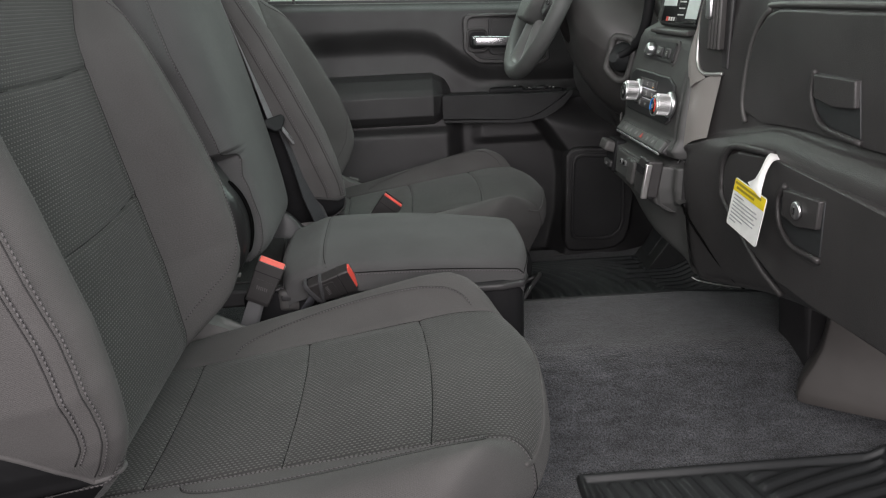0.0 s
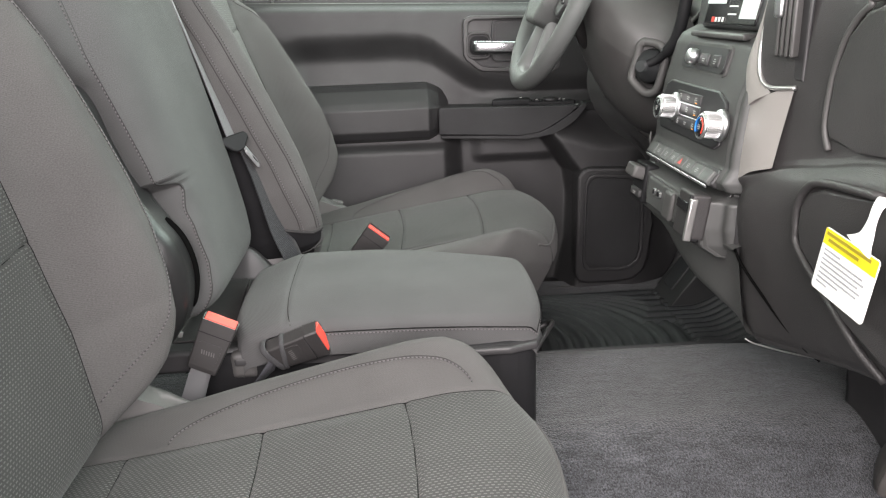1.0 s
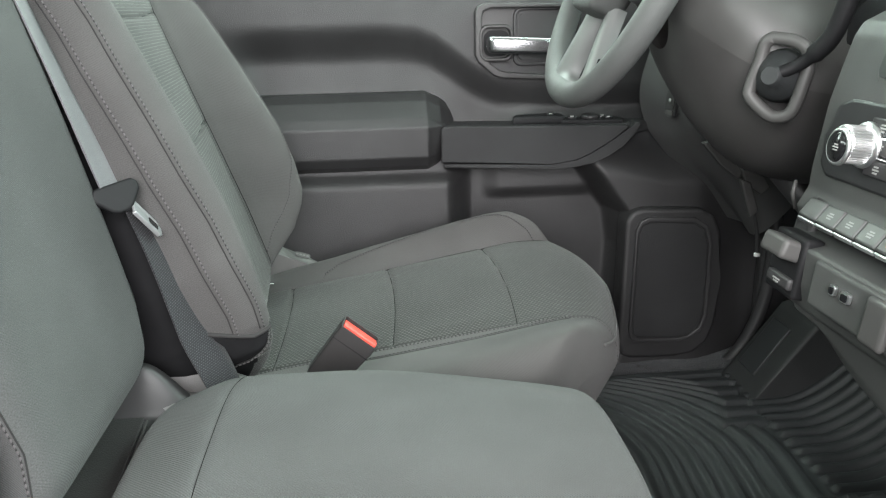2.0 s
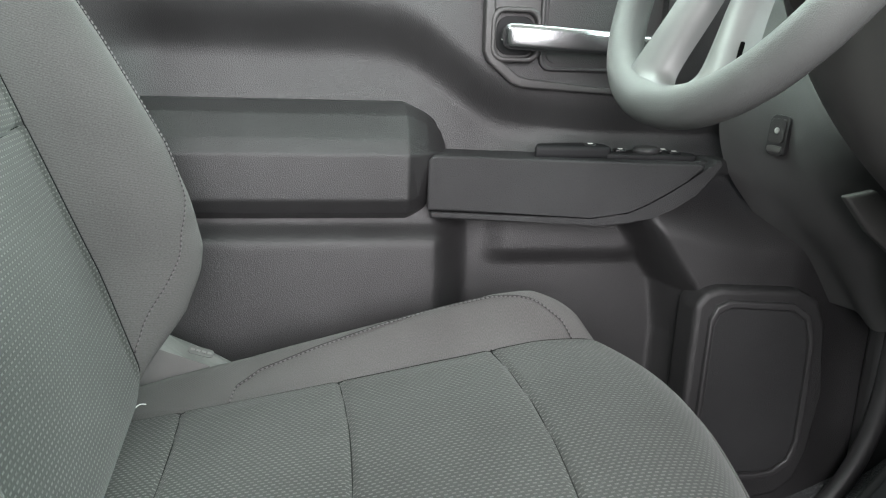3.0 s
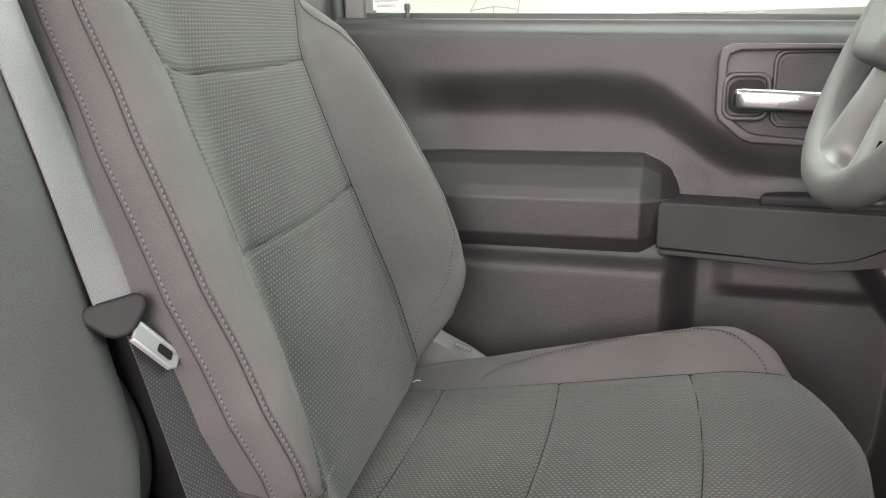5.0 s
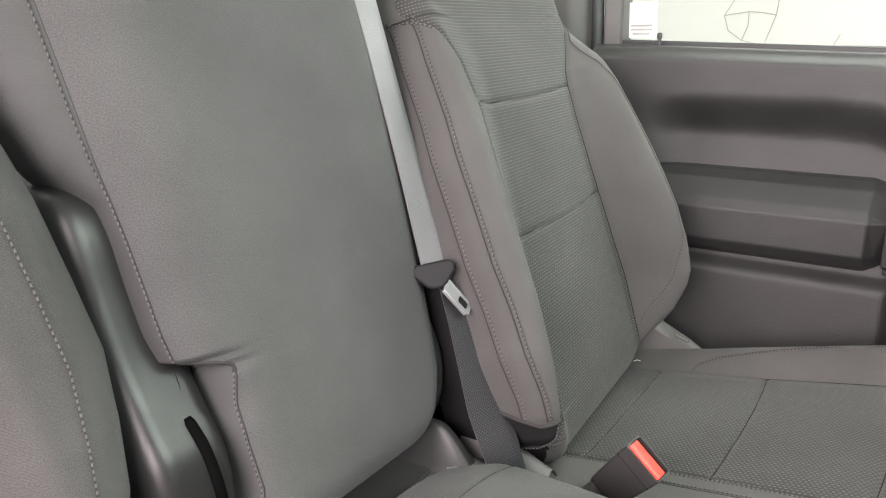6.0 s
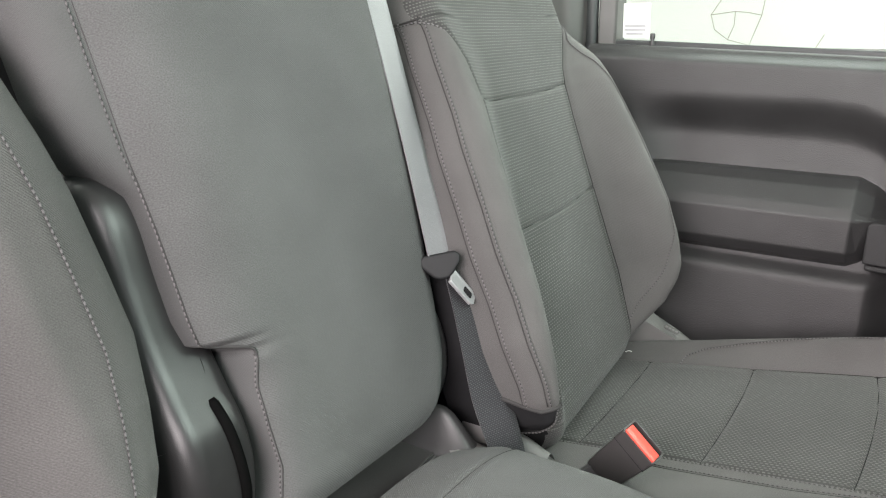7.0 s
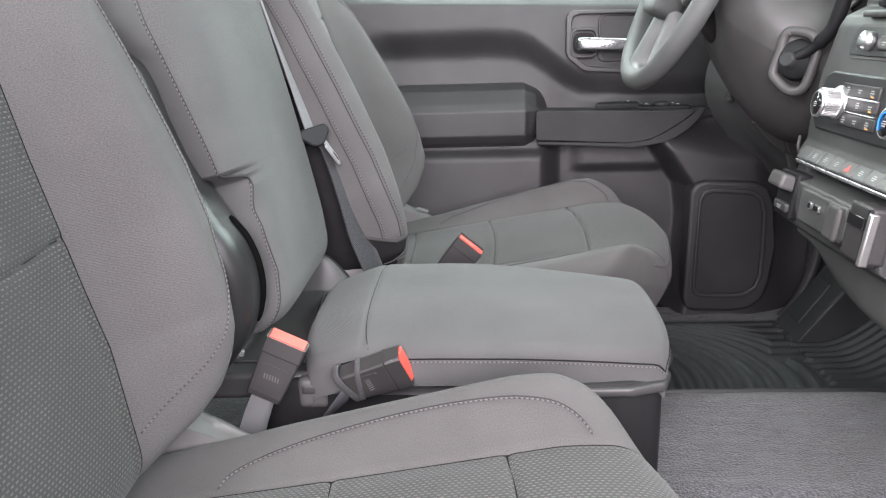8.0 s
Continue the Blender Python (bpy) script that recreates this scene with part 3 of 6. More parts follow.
def seat(cx, cy, fore, recline, foot_back, twist, rows, inner, cut, flare, hem_low, leaf, skew, crest, corner, stitch_rows, label):
    """A front seat: cx, the foremost cross seam of its cushion; rows, the heights of the backrest's two cross seams; inner, +1 where the cab's middle lies towards +y."""
    ob = thing("front_seat", label, "car seat", pose(cx - 0.15, cy, 0.09), "front seats")
    # cushion
    xr, xf = -0.44, 0.139 + fore
    xc, hx = (xr + xf) / 2, (xf - xr) / 2

    def plan(u, v):
        a, da = wrap(u, 0.74, 0.88, 0.055, hx, 0.09)
        b, db = wrap(v, 0.66, 0.84, 0.042, 0.275, 0.11)
        lx = xc + hx * a * np.sqrt(1 - 0.46 * np.abs(b) ** 3.0 * step(a, -0.2, 0.9)) + corner * 0.275 * b * step(a, 0.2, 1.0)
        lx = lx - 0.5 * np.clip(da - 0.06, 0, 1) * (a > 0)
        wide = 0.275 - 0.022 * step(lx, 0.0, 0.165) - 0.02 * (1 - step(lx, -0.42, -0.2))
        ly = wide * b * np.sqrt(1 - 0.28 * a**6)
        return lx, ly, da, db

    def inset(lx):
        return np.interp(lx, [-0.44, -0.28, -0.15, 0.0, 0.10, 0.16], [0.140, 0.142, 0.148, 0.157, 0.164, 0.166])

    def aside(lx):
        return skew[0] * lx + skew[1]

    def bolster_line(lx):
        s = np.clip((lx + 0.266) / leaf[1], 0, 1)
        if inner > 0:
            return inset(lx) + leaf[0] * np.clip(np.sin(math.pi * s), 0, 1) ** 0.30
        return inset(lx) + leaf[0] * np.interp(s, [0, 0.015, 0.08, 0.24, 0.45, 0.60, 0.75, 0.85, 0.92, 0.98, 1.0], [0, 0.42, 0.71, 0.87, 0.96, 1.0, 0.80, 0.62, 0.45, 0.25, 0])

    def cushion(u, v):
        lx, ly, da, db = plan(u, v)
        rise = np.interp(lx, [-0.44, -0.25, -0.12, 0.0, 0.04, 0.09, 0.165], [0.012, 0.020, 0.034, 0.046, 0.046, 0.034, 0.006])
        rise = rise * np.where(ly * inner > 0, 0.85, 1.0)
        across = np.abs(ly - aside(lx))
        reach = 0.248 - np.sign(ly - aside(lx)) * aside(lx) - inset(lx)
        z = 0.372 + 0.145 * lx + rise * step((across - inset(lx)) / reach, -0.12, 0.92)
        z = z - 0.75 * np.clip(lx - 0.03, 0, 1) ** 1.6 + 0.006 * np.cos(np.clip(across / 0.15, 0, 1) * math.pi / 2)
        puff = 0.0026 * np.abs(np.sin(math.pi * np.clip((lx + 0.303) / 0.151, 0, 2)))
        inside = step((inset(lx) - across) / 0.030, 0.0, 1.0)
        z = z + puff * inside
        z = z - groove(across - inset(lx)) * (lx > -0.40)
        for sx in CUSHION_SEAMS:
            z = z - groove(lx - sx - 0.012 * (1 - (across / 0.19) ** 2) + 0.012, 0.0030, 0.0036) * step((inset(lx) - across) / 0.006, -0.5, 0.6)
        z = z - np.minimum(da + db, 0.165)
        return np.stack([cx + lx, cy + ly, z], -1)

    def side_edge(uu, vv):
        lx, ly, _, _ = plan(uu, vv)
        return np.abs(ly - aside(lx)) - inset(lx)

    u, v, middle = warped(241, side_edge)
    lx, ly, da, db = plan(u, v)
    P = cushion(u, v)
    UV = np.stack([lx + np.sign(u) * da, ly + np.sign(v) * db], -1)
    mid = lambda A: (A[:-1, :-1] + A[1:, 1:]) / 2  # noqa: E731
    mx, my = mid(lx), mid(ly)
    bow = mx - 0.012 * (1 - ((my - aside(mx)) / 0.19) ** 2) + 0.012
    ins = middle & ((mid(da) < 0.024) | (mx < 0))
    cuts = [-9, *CUSHION_SEAMS, 9]
    for k in range(4):
        m = ins & (bow >= cuts[k]) & (bow < cuts[k + 1])
        part("cushion_panel", grid("cushion_panel", P, UV, m), NET, ob, "dash-patterned dark cloth panel")
    part("cushion_bolster", grid("cushion_bolster", P, UV, ~ins & (my > 0)), CLOTH, ob)
    part("cushion_bolster", grid("cushion_bolster", P, UV, ~ins & (my <= 0)), CLOTH, ob)

    ycoord = lambda uu, vv: np.abs(cushion(uu, vv)[..., 1] - cy - aside(plan(uu, vv)[0]))  # noqa: E731
    xs_u = np.linspace(-0.86, 0.90, 120)
    lxs = plan(xs_u, np.zeros_like(xs_u))[0]
    for side in (-1, 1):
        vs = side * on_surface(lambda a, b: ycoord(a, b * side), inset(lxs), 0.1, 0.95, xs_u, None)
        p, nm = line_pair(cushion, xs_u, vs)
        part("seam", tube(p + 0.0001 * nm, 0.0007, 6), SEAM, ob)
        nm = nm * np.sign(nm[:, 2:3])
        if side < 0:
            q, nq = line_pair(cushion, xs_u, vs + side * 0.020)
            nq = nq * np.sign(nq[:, 2:3])
            stitched(ob, q + nq * 0.0005, nq)
        uu = np.interp(np.linspace(-0.2655, leaf[1] - 0.2665, 160), lxs, xs_u)
        ll = plan(uu, np.zeros_like(uu))[0]
        vs = side * on_surface(lambda a, b: ycoord(a, b * side), bolster_line(ll), 0.1, 0.97, uu, None)
        p, nm = line_pair(cushion, uu, vs)
        part("seam", tube(p + 0.0002 * nm, 0.0005, 5), NEEDLE, ob)
        nm = nm * np.sign(nm[:, 2:3])
        stitched(ob, p + nm * 0.0006 + np.array([0, -side * 0.004, 0]), nm)
    ulx = np.linspace(-0.86, 0.9, 400)
    lfine = plan(ulx, np.zeros_like(ulx))[0]
    for sx in CUSHION_SEAMS:
        reach = float(inset(sx))
        yy = np.linspace(-reach, reach, 60) + float(aside(sx))
        ally = np.linspace(-0.6, 0.6, 300)
        useam = float(np.interp(sx, lfine, ulx))
        vv = np.interp(yy, plan(np.full_like(ally, useam), ally)[1], ally)
        want = sx + 0.012 * (1 - ((yy - aside(sx)) / 0.19) ** 2) - 0.012
        uu = np.interp(want, lfine, ulx)
        for _ in range(10):
            uu = uu + (want - plan(uu, vv)[0]) / 0.32
        p, nm = line_pair(cushion, uu, vv)
        part("seam", tube(p + 0.0001 * nm, 0.0007, 6), SEAM, ob)

    # piping where the top meets the front
    vv = np.linspace(-0.58, 0.60, 70)
    p, nm = line_pair(cushion, np.full_like(vv, 0.832), vv)
    part("piping", tube(p, 0.0022, 7), CLOTH, ob)
    part("seam", tube(p + np.array([-0.0035, 0, 0.0012]), 0.0010, 5), SEAM, ob)

    # backrest
    rec = radians(recline)
    up, fwd = np.array([-math.sin(rec), 0, math.cos(rec)]), np.array([math.cos(rec), 0, math.sin(rec)])
    foot = np.array([cx - foot_back, cy, 0.355])
    tw = radians(twist)
    wide_way = np.array([-math.sin(tw), math.cos(tw), 0])
    b0, b1 = -0.02, 0.66
    bc, hb = (b0 + b1) / 2, (b1 - b0) / 2

    def wi(b, side=0.0):
        """Half width of the insert: the door's side of either seat differs from the side seen across the cab."""
        far = np.interp(b, [-0.1, 0.04, 0.12, 0.18, 0.235, 0.29, 0.36, 0.405, 0.43, 0.455, 0.49, 0.515, 0.53, 0.9], [0.160, 0.167, 0.172, 0.163, 0.157, 0.151, 0.148, 0.150, 0.158, 0.178, 0.200, 0.225, 0.28, 0.5])
        near = np.interp(b, [-0.1, 0.04, 0.10, 0.16, 0.24, 0.36, 0.405, 0.455, 0.49, 0.515, 0.53, 0.9], [0.190, 0.208, 0.212, 0.206, 0.198, 0.182, 0.174, 0.172, 0.185, 0.21, 0.27, 0.5]) + 0.007 * (inner > 0)
        return np.where(np.asarray(side) < 0, near, far)

    def backplan(u, v):
        a, da = wrap(u, 0.80, 0.92, 0.045, hb, 0.05)
        c, dc = wrap(v, 0.62, 0.82, 0.045, 0.27, 0.105)
        b = bc + hb * a
        wide = np.interp(b, [-0.02, 0.02, 0.05, 0.08, 0.15, 0.25, 0.36, 0.46, 0.54, 0.60, 0.66], [0.180, 0.218, 0.244, 0.257, 0.270, 0.274, 0.262, 0.24, 0.215, 0.20, 0.18])
        narrow = np.interp(b, [-0.02, 0.02, 0.06, 0.10, 0.15], [0.015, 0.023, 0.020, 0.009, 0.0])
        wide = wide - narrow * (c * inner < 0) - cut * (c * inner > 0) * np.abs(c)
        wide = wide + flare * np.interp(b, [-0.02, 0.02, 0.05, 0.09, 0.15, 0.25, 0.66], [0.0, -0.006, -0.008, -0.002, 0.012, 0.019, 0.020]) * (c * inner > 0) * np.abs(c)
        return b, wide * c * np.sqrt(1 - 0.15 * np.clip(-a, 0, 1) ** 8), da, dc

    def back(u, v):
        b, y, da, dc = backplan(u, v)
        across, edge = np.abs(y), wi(b, y)
        rise = np.interp(b, [-0.02, 0.03, 0.10, 0.20, 0.30, 0.40, 0.50, 0.56], [0.05, 0.078, 0.092, 0.088, 0.072, 0.052, 0.020, 0.0])
        near = y < 0
        start, end = np.where(near, edge - 0.085, edge - 0.012), np.where(near, edge + 0.030, edge + 0.065)
        nrm = rise * np.where(y * inner > 0, crest, 1.0) * step((across - start) / (end - start), 0.0, 1.0) + 0.008 * np.sin(math.pi * np.clip(b / 0.5, 0, 1)) * np.cos(np.clip(across / 0.17, 0, 1) * math.pi / 2)
        nrm = nrm - groove(across - edge) * (b < 0.53)
        for sb in rows:
            nrm = nrm - groove(b - sb - 0.008 * (across / 0.17) ** 2, 0.0030, 0.0042) * step((edge - across) / 0.006, -0.3, 0.8)
        nrm = nrm - np.minimum(da + dc, 0.15)
        return foot + b[..., None] * up + nrm[..., None] * fwd + y[..., None] * wide_way

    def back_edge(uu, vv):
        b, y, _, _ = backplan(uu, vv)
        return np.abs(y) - wi(b, y)

    u, v, middle = warped(241, back_edge)
    b, y, da, dc = backplan(u, v)
    P = back(u, v)
    UV = np.stack([y + np.sign(v) * dc, b + np.sign(u) * da], -1)
    mb, my = mid(b), mid(y)
    ins = middle & (mid(dc) < 0.03)
    curve = mb - 0.008 * (my / 0.17) ** 2
    cuts = [-9, *rows, 9]
    for k in range(3):
        part("backrest_panel", grid("backrest_panel", P, UV, ins & (curve >= cuts[k]) & (curve < cuts[k + 1])), NET, ob, "dash-patterned dark cloth panel")
    def hem_height(depth):
        """The height to which the black lining reaches on the door's side, by the depth round the bolster."""
        return hem_low + (np.clip(depth - 0.043, 0, 0.07) if inner > 0 else 0.5 * np.clip(depth - 0.03, 0, 0.05))

    # The last term paints the shade on the driver's inner side as black.
    hem_or_shade = ((mb < np.where(my < 0, hem_height(mid(dc)), 0.058)) & (mid(dc) > np.where(my < 0, 0.0, 0.012))) | ((my < 0) & (inner < 0) & (mid(dc) > 0.078))
    part("backrest_bolster", grid("backrest_bolster", P, UV, ~ins & (my > 0) & ~hem_or_shade), CLOTH, ob)
    part("backrest_bolster", grid("backrest_bolster", P, UV, ~ins & (my <= 0) & ~hem_or_shade), CLOTH, ob)
    for low in (hem_or_shade & (my > 0), hem_or_shade & (my <= 0)):
        part("lining_and_shade", grid("lining_and_shade", P, UV, ~ins & low), DARK, ob, "black lining under the bolster, on the driver's seat also side shade painted black")
    vv = np.linspace(-0.985 if inner > 0 else -0.875, -0.67, 80)
    low = 0.0005 + hem_height(backplan(np.zeros_like(vv), vv)[3])
    uu = np.interp(low, backplan(np.linspace(-1, 1, 400), np.zeros(400))[0], np.linspace(-1, 1, 400))
    part("hem_piping", tube(line_pair(back, uu, vv)[0], 0.0026, 7), CLOTH if inner > 0 else NEEDLE, ob)
    part("back_shell", prism(rounded(0.66, 0.44, 0.06), 0.03, Matrix.Translation(foot + 0.33 * up - 0.135 * fwd) @ Matrix((tuple(up) + (0,), (0, 1, 0, 0), tuple(fwd) + (0,), (0, 0, 0, 1))).transposed(), 0.01), SATIN, ob)
    acoord = lambda uu, vv: np.abs(back(uu, vv)[..., 1] - cy)  # noqa: E731
    us = np.linspace(-0.93, 0.64, 150)
    bs = backplan(us, np.zeros_like(us))[0]
    us, bs = us[bs < 0.515], bs[bs < 0.515]
    for side in (-1, 1):
        vs = side * on_surface(lambda a, c: acoord(a, c * side), wi(bs, side), 0.0, 0.93, us, None)
        p, nm = line_pair(back, us, vs)
        part("seam", tube(p + 0.0001 * nm, 0.0007, 6), SEAM, ob)
        nm = nm * np.sign((nm @ fwd)[:, None])
        stitched(ob, p + nm * 0.0010 + side * 0.0045 * wide_way, nm)
        edge_v = np.abs(vs)
        for vv in stitch_rows[side * inner]:
            outer = side < 0 < inner
            keep = bs > (0.036 if vv < 0.72 else 0.030 if side > 0 else 0.072 if not outer else 0.055 if vv < 0.76 else 0.080)
            ub, bb = us[keep], bs[keep]
            if vv < 0.72:  # leaves the insert's lower corner in a curve
                run = 1 - (1 - np.clip((bb - 0.036) / 0.085, 0, 1)) ** 2.6
                va = side * (edge_v[keep] + (np.maximum(vv, edge_v[keep] + 0.02) - edge_v[keep]) * run)
            else:
                run = np.interp(bb, [0.05, 0.06, 0.082, 0.099, 0.115, 0.136, 0.177, 0.25], [0.086, 0.078, 0.056, 0.039, 0.024, 0.014, 0.006, 0.0]) if outer else 0.0
                va = side * (np.full_like(ub, vv) + run)
            p, nm = line_pair(back, ub, va)
            nm = nm * np.sign((nm @ fwd)[:, None] if vv < 0.72 else (nm * (p - (foot + np.array([-0.05, 0, 0.25])))).sum(-1, keepdims=True))
            if vv >= 0.72:
                part("seam", tube(p + 0.0002 * nm, 0.0007, 5), NEEDLE, ob)
            if vv < 0.72:
                stitched(ob, p + nm * 0.0010, nm)
            elif vv != 0.80:
                stitched(ob, p + nm * 0.0006 + fwd * 0.0045, nm)
    for sb in rows:
        vv = np.linspace(-0.48, 0.41, 60)
        yy = backplan(np.zeros_like(vv), vv)[1]
        uu = np.interp(sb + 0.008 * (yy / 0.17) ** 2, backplan(np.linspace(-1, 1, 400), np.zeros(400))[0], np.linspace(-1, 1, 400))
        p, nm = line_pair(back, uu, vv)
        part("seam", tube(p + 0.0001 * nm, 0.0007, 6), SEAM, ob)
    # base and side shields
    part("seat_base", block(0.50, 0.46, 0.13, pose(cx - 0.17, cy, 0.225), 0.02), DARK, ob)
    for side in (-1, 1):
        part("seat_track", block(0.52, 0.035, 0.05, pose(cx - 0.19, cy + side * 0.19, 0.125), 0.006), SATIN, ob)
        shield = [(-0.50, 0.20), (-0.05, 0.20), (-0.08, 0.25), (-0.22, 0.300), (-0.30, 0.338), (-0.345, 0.378), (-0.42, 0.39), (-0.50, 0.30)]
        part("side_shield", prism([(x + cx, -z) for x, z in shield], 0.035, pose(0, cy + side * 0.262 - 0.0175, 0, -90), 0.01, 3), SATIN if cy < 0 and side < 0 else SHIELD, ob)
    if cy > 0:  # moulded mark on the pale shield beside the door
        mark = turned((0.95, 0.0, -0.30), (-0.25, -0.55, 0.80), (cx - 0.299, cy + 0.2455, 0.3600))
        plate = part("moulded_plate", prism(rounded(0.026, 0.009, 0.004), 0.0012, mark, 0.0004), GREY, ob)
        for k in range(4):
            part("bar", block(0.0040, 0.0026, 0.0006, mark @ pose(-0.0085 + 0.0056 * k, 0, 0.0015), 0.0), SHIELD, plate)
    return ob


seat(0.180, 0.428, 0.013, 18.3, 0.322, 4.0, (0.247, 0.404), -1, 0.022, 0.0, 0.068, (0.045, 0.345), (0.03, 0.050), 0.66, 0.17, {1: (0.750, 0.828), -1: (0.617, 0.80)}, "dark grey cloth driver's seat with dash-patterned inserts")
seat(0.022, -0.447, 0.0, 9.5, 0.325, 0.0, (0.215, 0.380), 1, 0.0, 1.0, 0.051, (0.053, 0.336), (-0.03, 0.016), 1.0, 0.10, {1: (0.637, 0.80), -1: (0.733, 0.782)}, "dark grey cloth passenger's seat with dash-patterned inserts")


# ---- middle seat ----
def middle_seat():
    ob = thing("jump_seat", "dark cloth centre seat with a raised back over a black console", "car seat", pose(-0.05, 0, 0.22), "front seats")
    xr, xf = -0.202, 0.200
    xc, hx = (xr + xf) / 2, (xf - xr) / 2

    def pad(u, v):
        a, da = wrap(u, 0.86, 0.94, 0.013, hx, 0.034)
        b, db = wrap(v, 0.86, 0.94, 0.011, 0.155, 0.032)
        lx = xc + hx * a * np.sqrt(1 - 0.12 * b**6)
        wide = 0.144 - 0.020 * step(lx, -0.04, 0.19)
        ly = 0.012 * (1 - step(lx, 0.0, 0.19)) + wide * b * np.sqrt(1 - 0.14 * a**8)
        z = 0.428 - 0.010 * step(lx, -0.06, 0.19) - 0.021 * np.abs(b) ** 2.8 - 0.007 * np.clip(a, 0, 1) ** 5 - 0.02 * (1 - step(lx, -0.205, -0.125))
        z = z - groove(lx + 0.131, 0.003, 0.0015)
        return np.stack([lx, ly, z - np.minimum(da + db, 0.068)], -1), da, db

    n = 150
    u, v = np.meshgrid(np.linspace(-1, 1, n), np.linspace(-1, 1, n), indexing="ij")
    P, da, db = pad(u, v)
    UV = np.stack([P[..., 0] + np.sign(u) * da, P[..., 1] + np.sign(v) * db], -1)
    part("cushion", grid("cushion", P, UV), MIDCLOTH, ob)
    f = lambda uu, vv: pad(uu, vv)[0]  # noqa: E731
    vv = np.linspace(-0.9, 0.9, 60)
    uu = np.interp(-0.131, f(np.linspace(-1, 1, 300), np.zeros(300))[:, 0], np.linspace(-1, 1, 300)) + 0 * vv
    p, nm = line_pair(f, uu, vv)
    part("seam", tube(p - 0.0003 * nm, 0.0007, 5), SEAM, ob)
    # stitched edge round the pad
    ring = np.r_[[(-0.75 + 1.66 * t, -0.942) for t in np.linspace(0, 1, 60)], [(0.942, -0.92 + 1.84 * t) for t in np.linspace(0, 1, 50)], [(0.91 - 1.66 * t, 0.942) for t in np.linspace(0, 1, 60)]]
    p, nm = line_pair(f, ring[:, 0], ring[:, 1])
    nm = nm * np.sign((nm * (p - np.array([xc, 0.005, 0.30]))).sum(-1, keepdims=True))
    part("seam", tube(p, 0.001, 5), SEAM, ob)
    stitched(ob, p + nm * 0.0006 - np.array([0, 0, 0.0035]), nm)
    # console under the pad
    base = [(-0.26, 0.12), (0.150, 0.112), (0.178, 0.106), (0.190, 0.085), (0.194, 0.0), (0.192, -0.095), (0.182, -0.119), (0.150, -0.129), (0.02, -0.131), (-0.05, -0.118), (-0.26, -0.12)]
    part("console_body", prism(base, 0.225, pose(0, 0, 0.14), 0.012, 3), SWITCHBLACK, ob)
    rim = [(-0.20, 0.126), (0.152, 0.116), (0.184, 0.109), (0.196, 0.086), (0.200, 0.0), (0.199, -0.098), (0.188, -0.124), (0.152, -0.136), (0.02, -0.138), (-0.05, -0.122), (-0.20, -0.124)]
    part("console_rim", prism(rim, 0.011, pose(0, 0, 0.350), 0.005, 4), SATIN, ob)
    part("console_tray", prism([(-0.33, -0.115), (-0.185, -0.110), (-0.185, 0.165), (-0.33, 0.165)], 0.03, pose(0, 0, 0.3405, 0, 0), 0.006), SATIN, ob)
    lid = [(-0.30, -0.085), (-0.206, -0.085), (-0.226, 0.150), (-0.229, 0.154), (-0.30, 0.154)]
    part("tray_lid", prism(lid, 0.004, pose(0, 0, 0.3705), 0.0015), GRAIN, ob, "flat black lid of a small tray")
    part("tray_joint", tube([(-0.203, -0.085, 0.3712), (-0.2235, 0.152, 0.3712), (-0.2275, 0.1565, 0.3712), (-0.30, 0.1565, 0.3712)], 0.0013, 6), GREY, ob)
    part("tray_end", prism([(-0.205, -0.122), (-0.172, -0.122), (-0.166, -0.104), (-0.174, -0.088), (-0.205, -0.088)], 0.036, pose(0, 0, 0.332), 0.008, 3), GREY, ob, "grey rounded end of the tray")
    # guide through which the belt runs: a rounded crest, a hollow for the belt and a pale fin beyond it
    ys = np.linspace(0.130, 0.235, 50)
    xs = np.linspace(-0.285, -0.150, 24)
    P = []
    for y in ys:
        crest_z = 0.372 + 0.050 * step(y, 0.142, 0.160) - 0.058 * step(y, 0.166, 0.190)
        P.append([(x, y + 0.10 * max(0.0, x + 0.225), 0.366 + (crest_z - 0.366) * (1 - float(step(x, -0.228, -0.165)))) for x in xs])
    part("belt_guide", grid("belt_guide", np.array(P)), SATIN, ob, "moulded black belt guide")
    fin = [[(-0.225 + 0.100 * t, 0.200 + 0.036 * q + 0.010 * t, 0.425 - 0.050 * t - 0.030 * q * q - 0.055 * (1 - q) ** 3) for q in np.linspace(0, 1, 14)] for t in np.linspace(0, 1, 20)]
    part("guide_fin", grid("guide_fin", np.array(fin)), SHIELD, ob, "pale grey fin of the belt guide")
    # raised back
    rec = radians(14.0)
    up, fwd = np.array([-math.sin(rec), 0, math.cos(rec)]), np.array([math.cos(rec), 0, math.sin(rec)])
    foot = np.array([-0.205, 0.0, 0.433])
    hb = 0.33

    def back(u, v):
        """The front face, its rounded edges, and on the passenger's side a stitched side panel that steps in below the fold."""
        a, da = wrap(u, 0.84, 0.94, 0.04, hb, 0.05)
        b = hb + hb * a - 0.012
        seam_y = np.interp(b, [0.0, 0.05, 0.10, 0.149], [-0.090, -0.084, -0.088, -0.086])
        seam_y = seam_y + (np.interp(b, [0.15, 0.19, 0.26, 0.32, 0.45, 0.7], [-0.119, -0.127, -0.129, -0.133, -0.146, -0.150]) - seam_y) * step(b, 0.152, 0.170)
        out = np.interp(b, [0.0, 0.155, 0.1635, 0.290, 0.325, 0.36, 0.7], [0.006, 0.006, 0.002, 0.002, 0.022, 0.030, 0.030])
        right = np.interp(b, [0.0, 0.06, 0.2, 0.7], [0.155, 0.176, 0.176, 0.168])
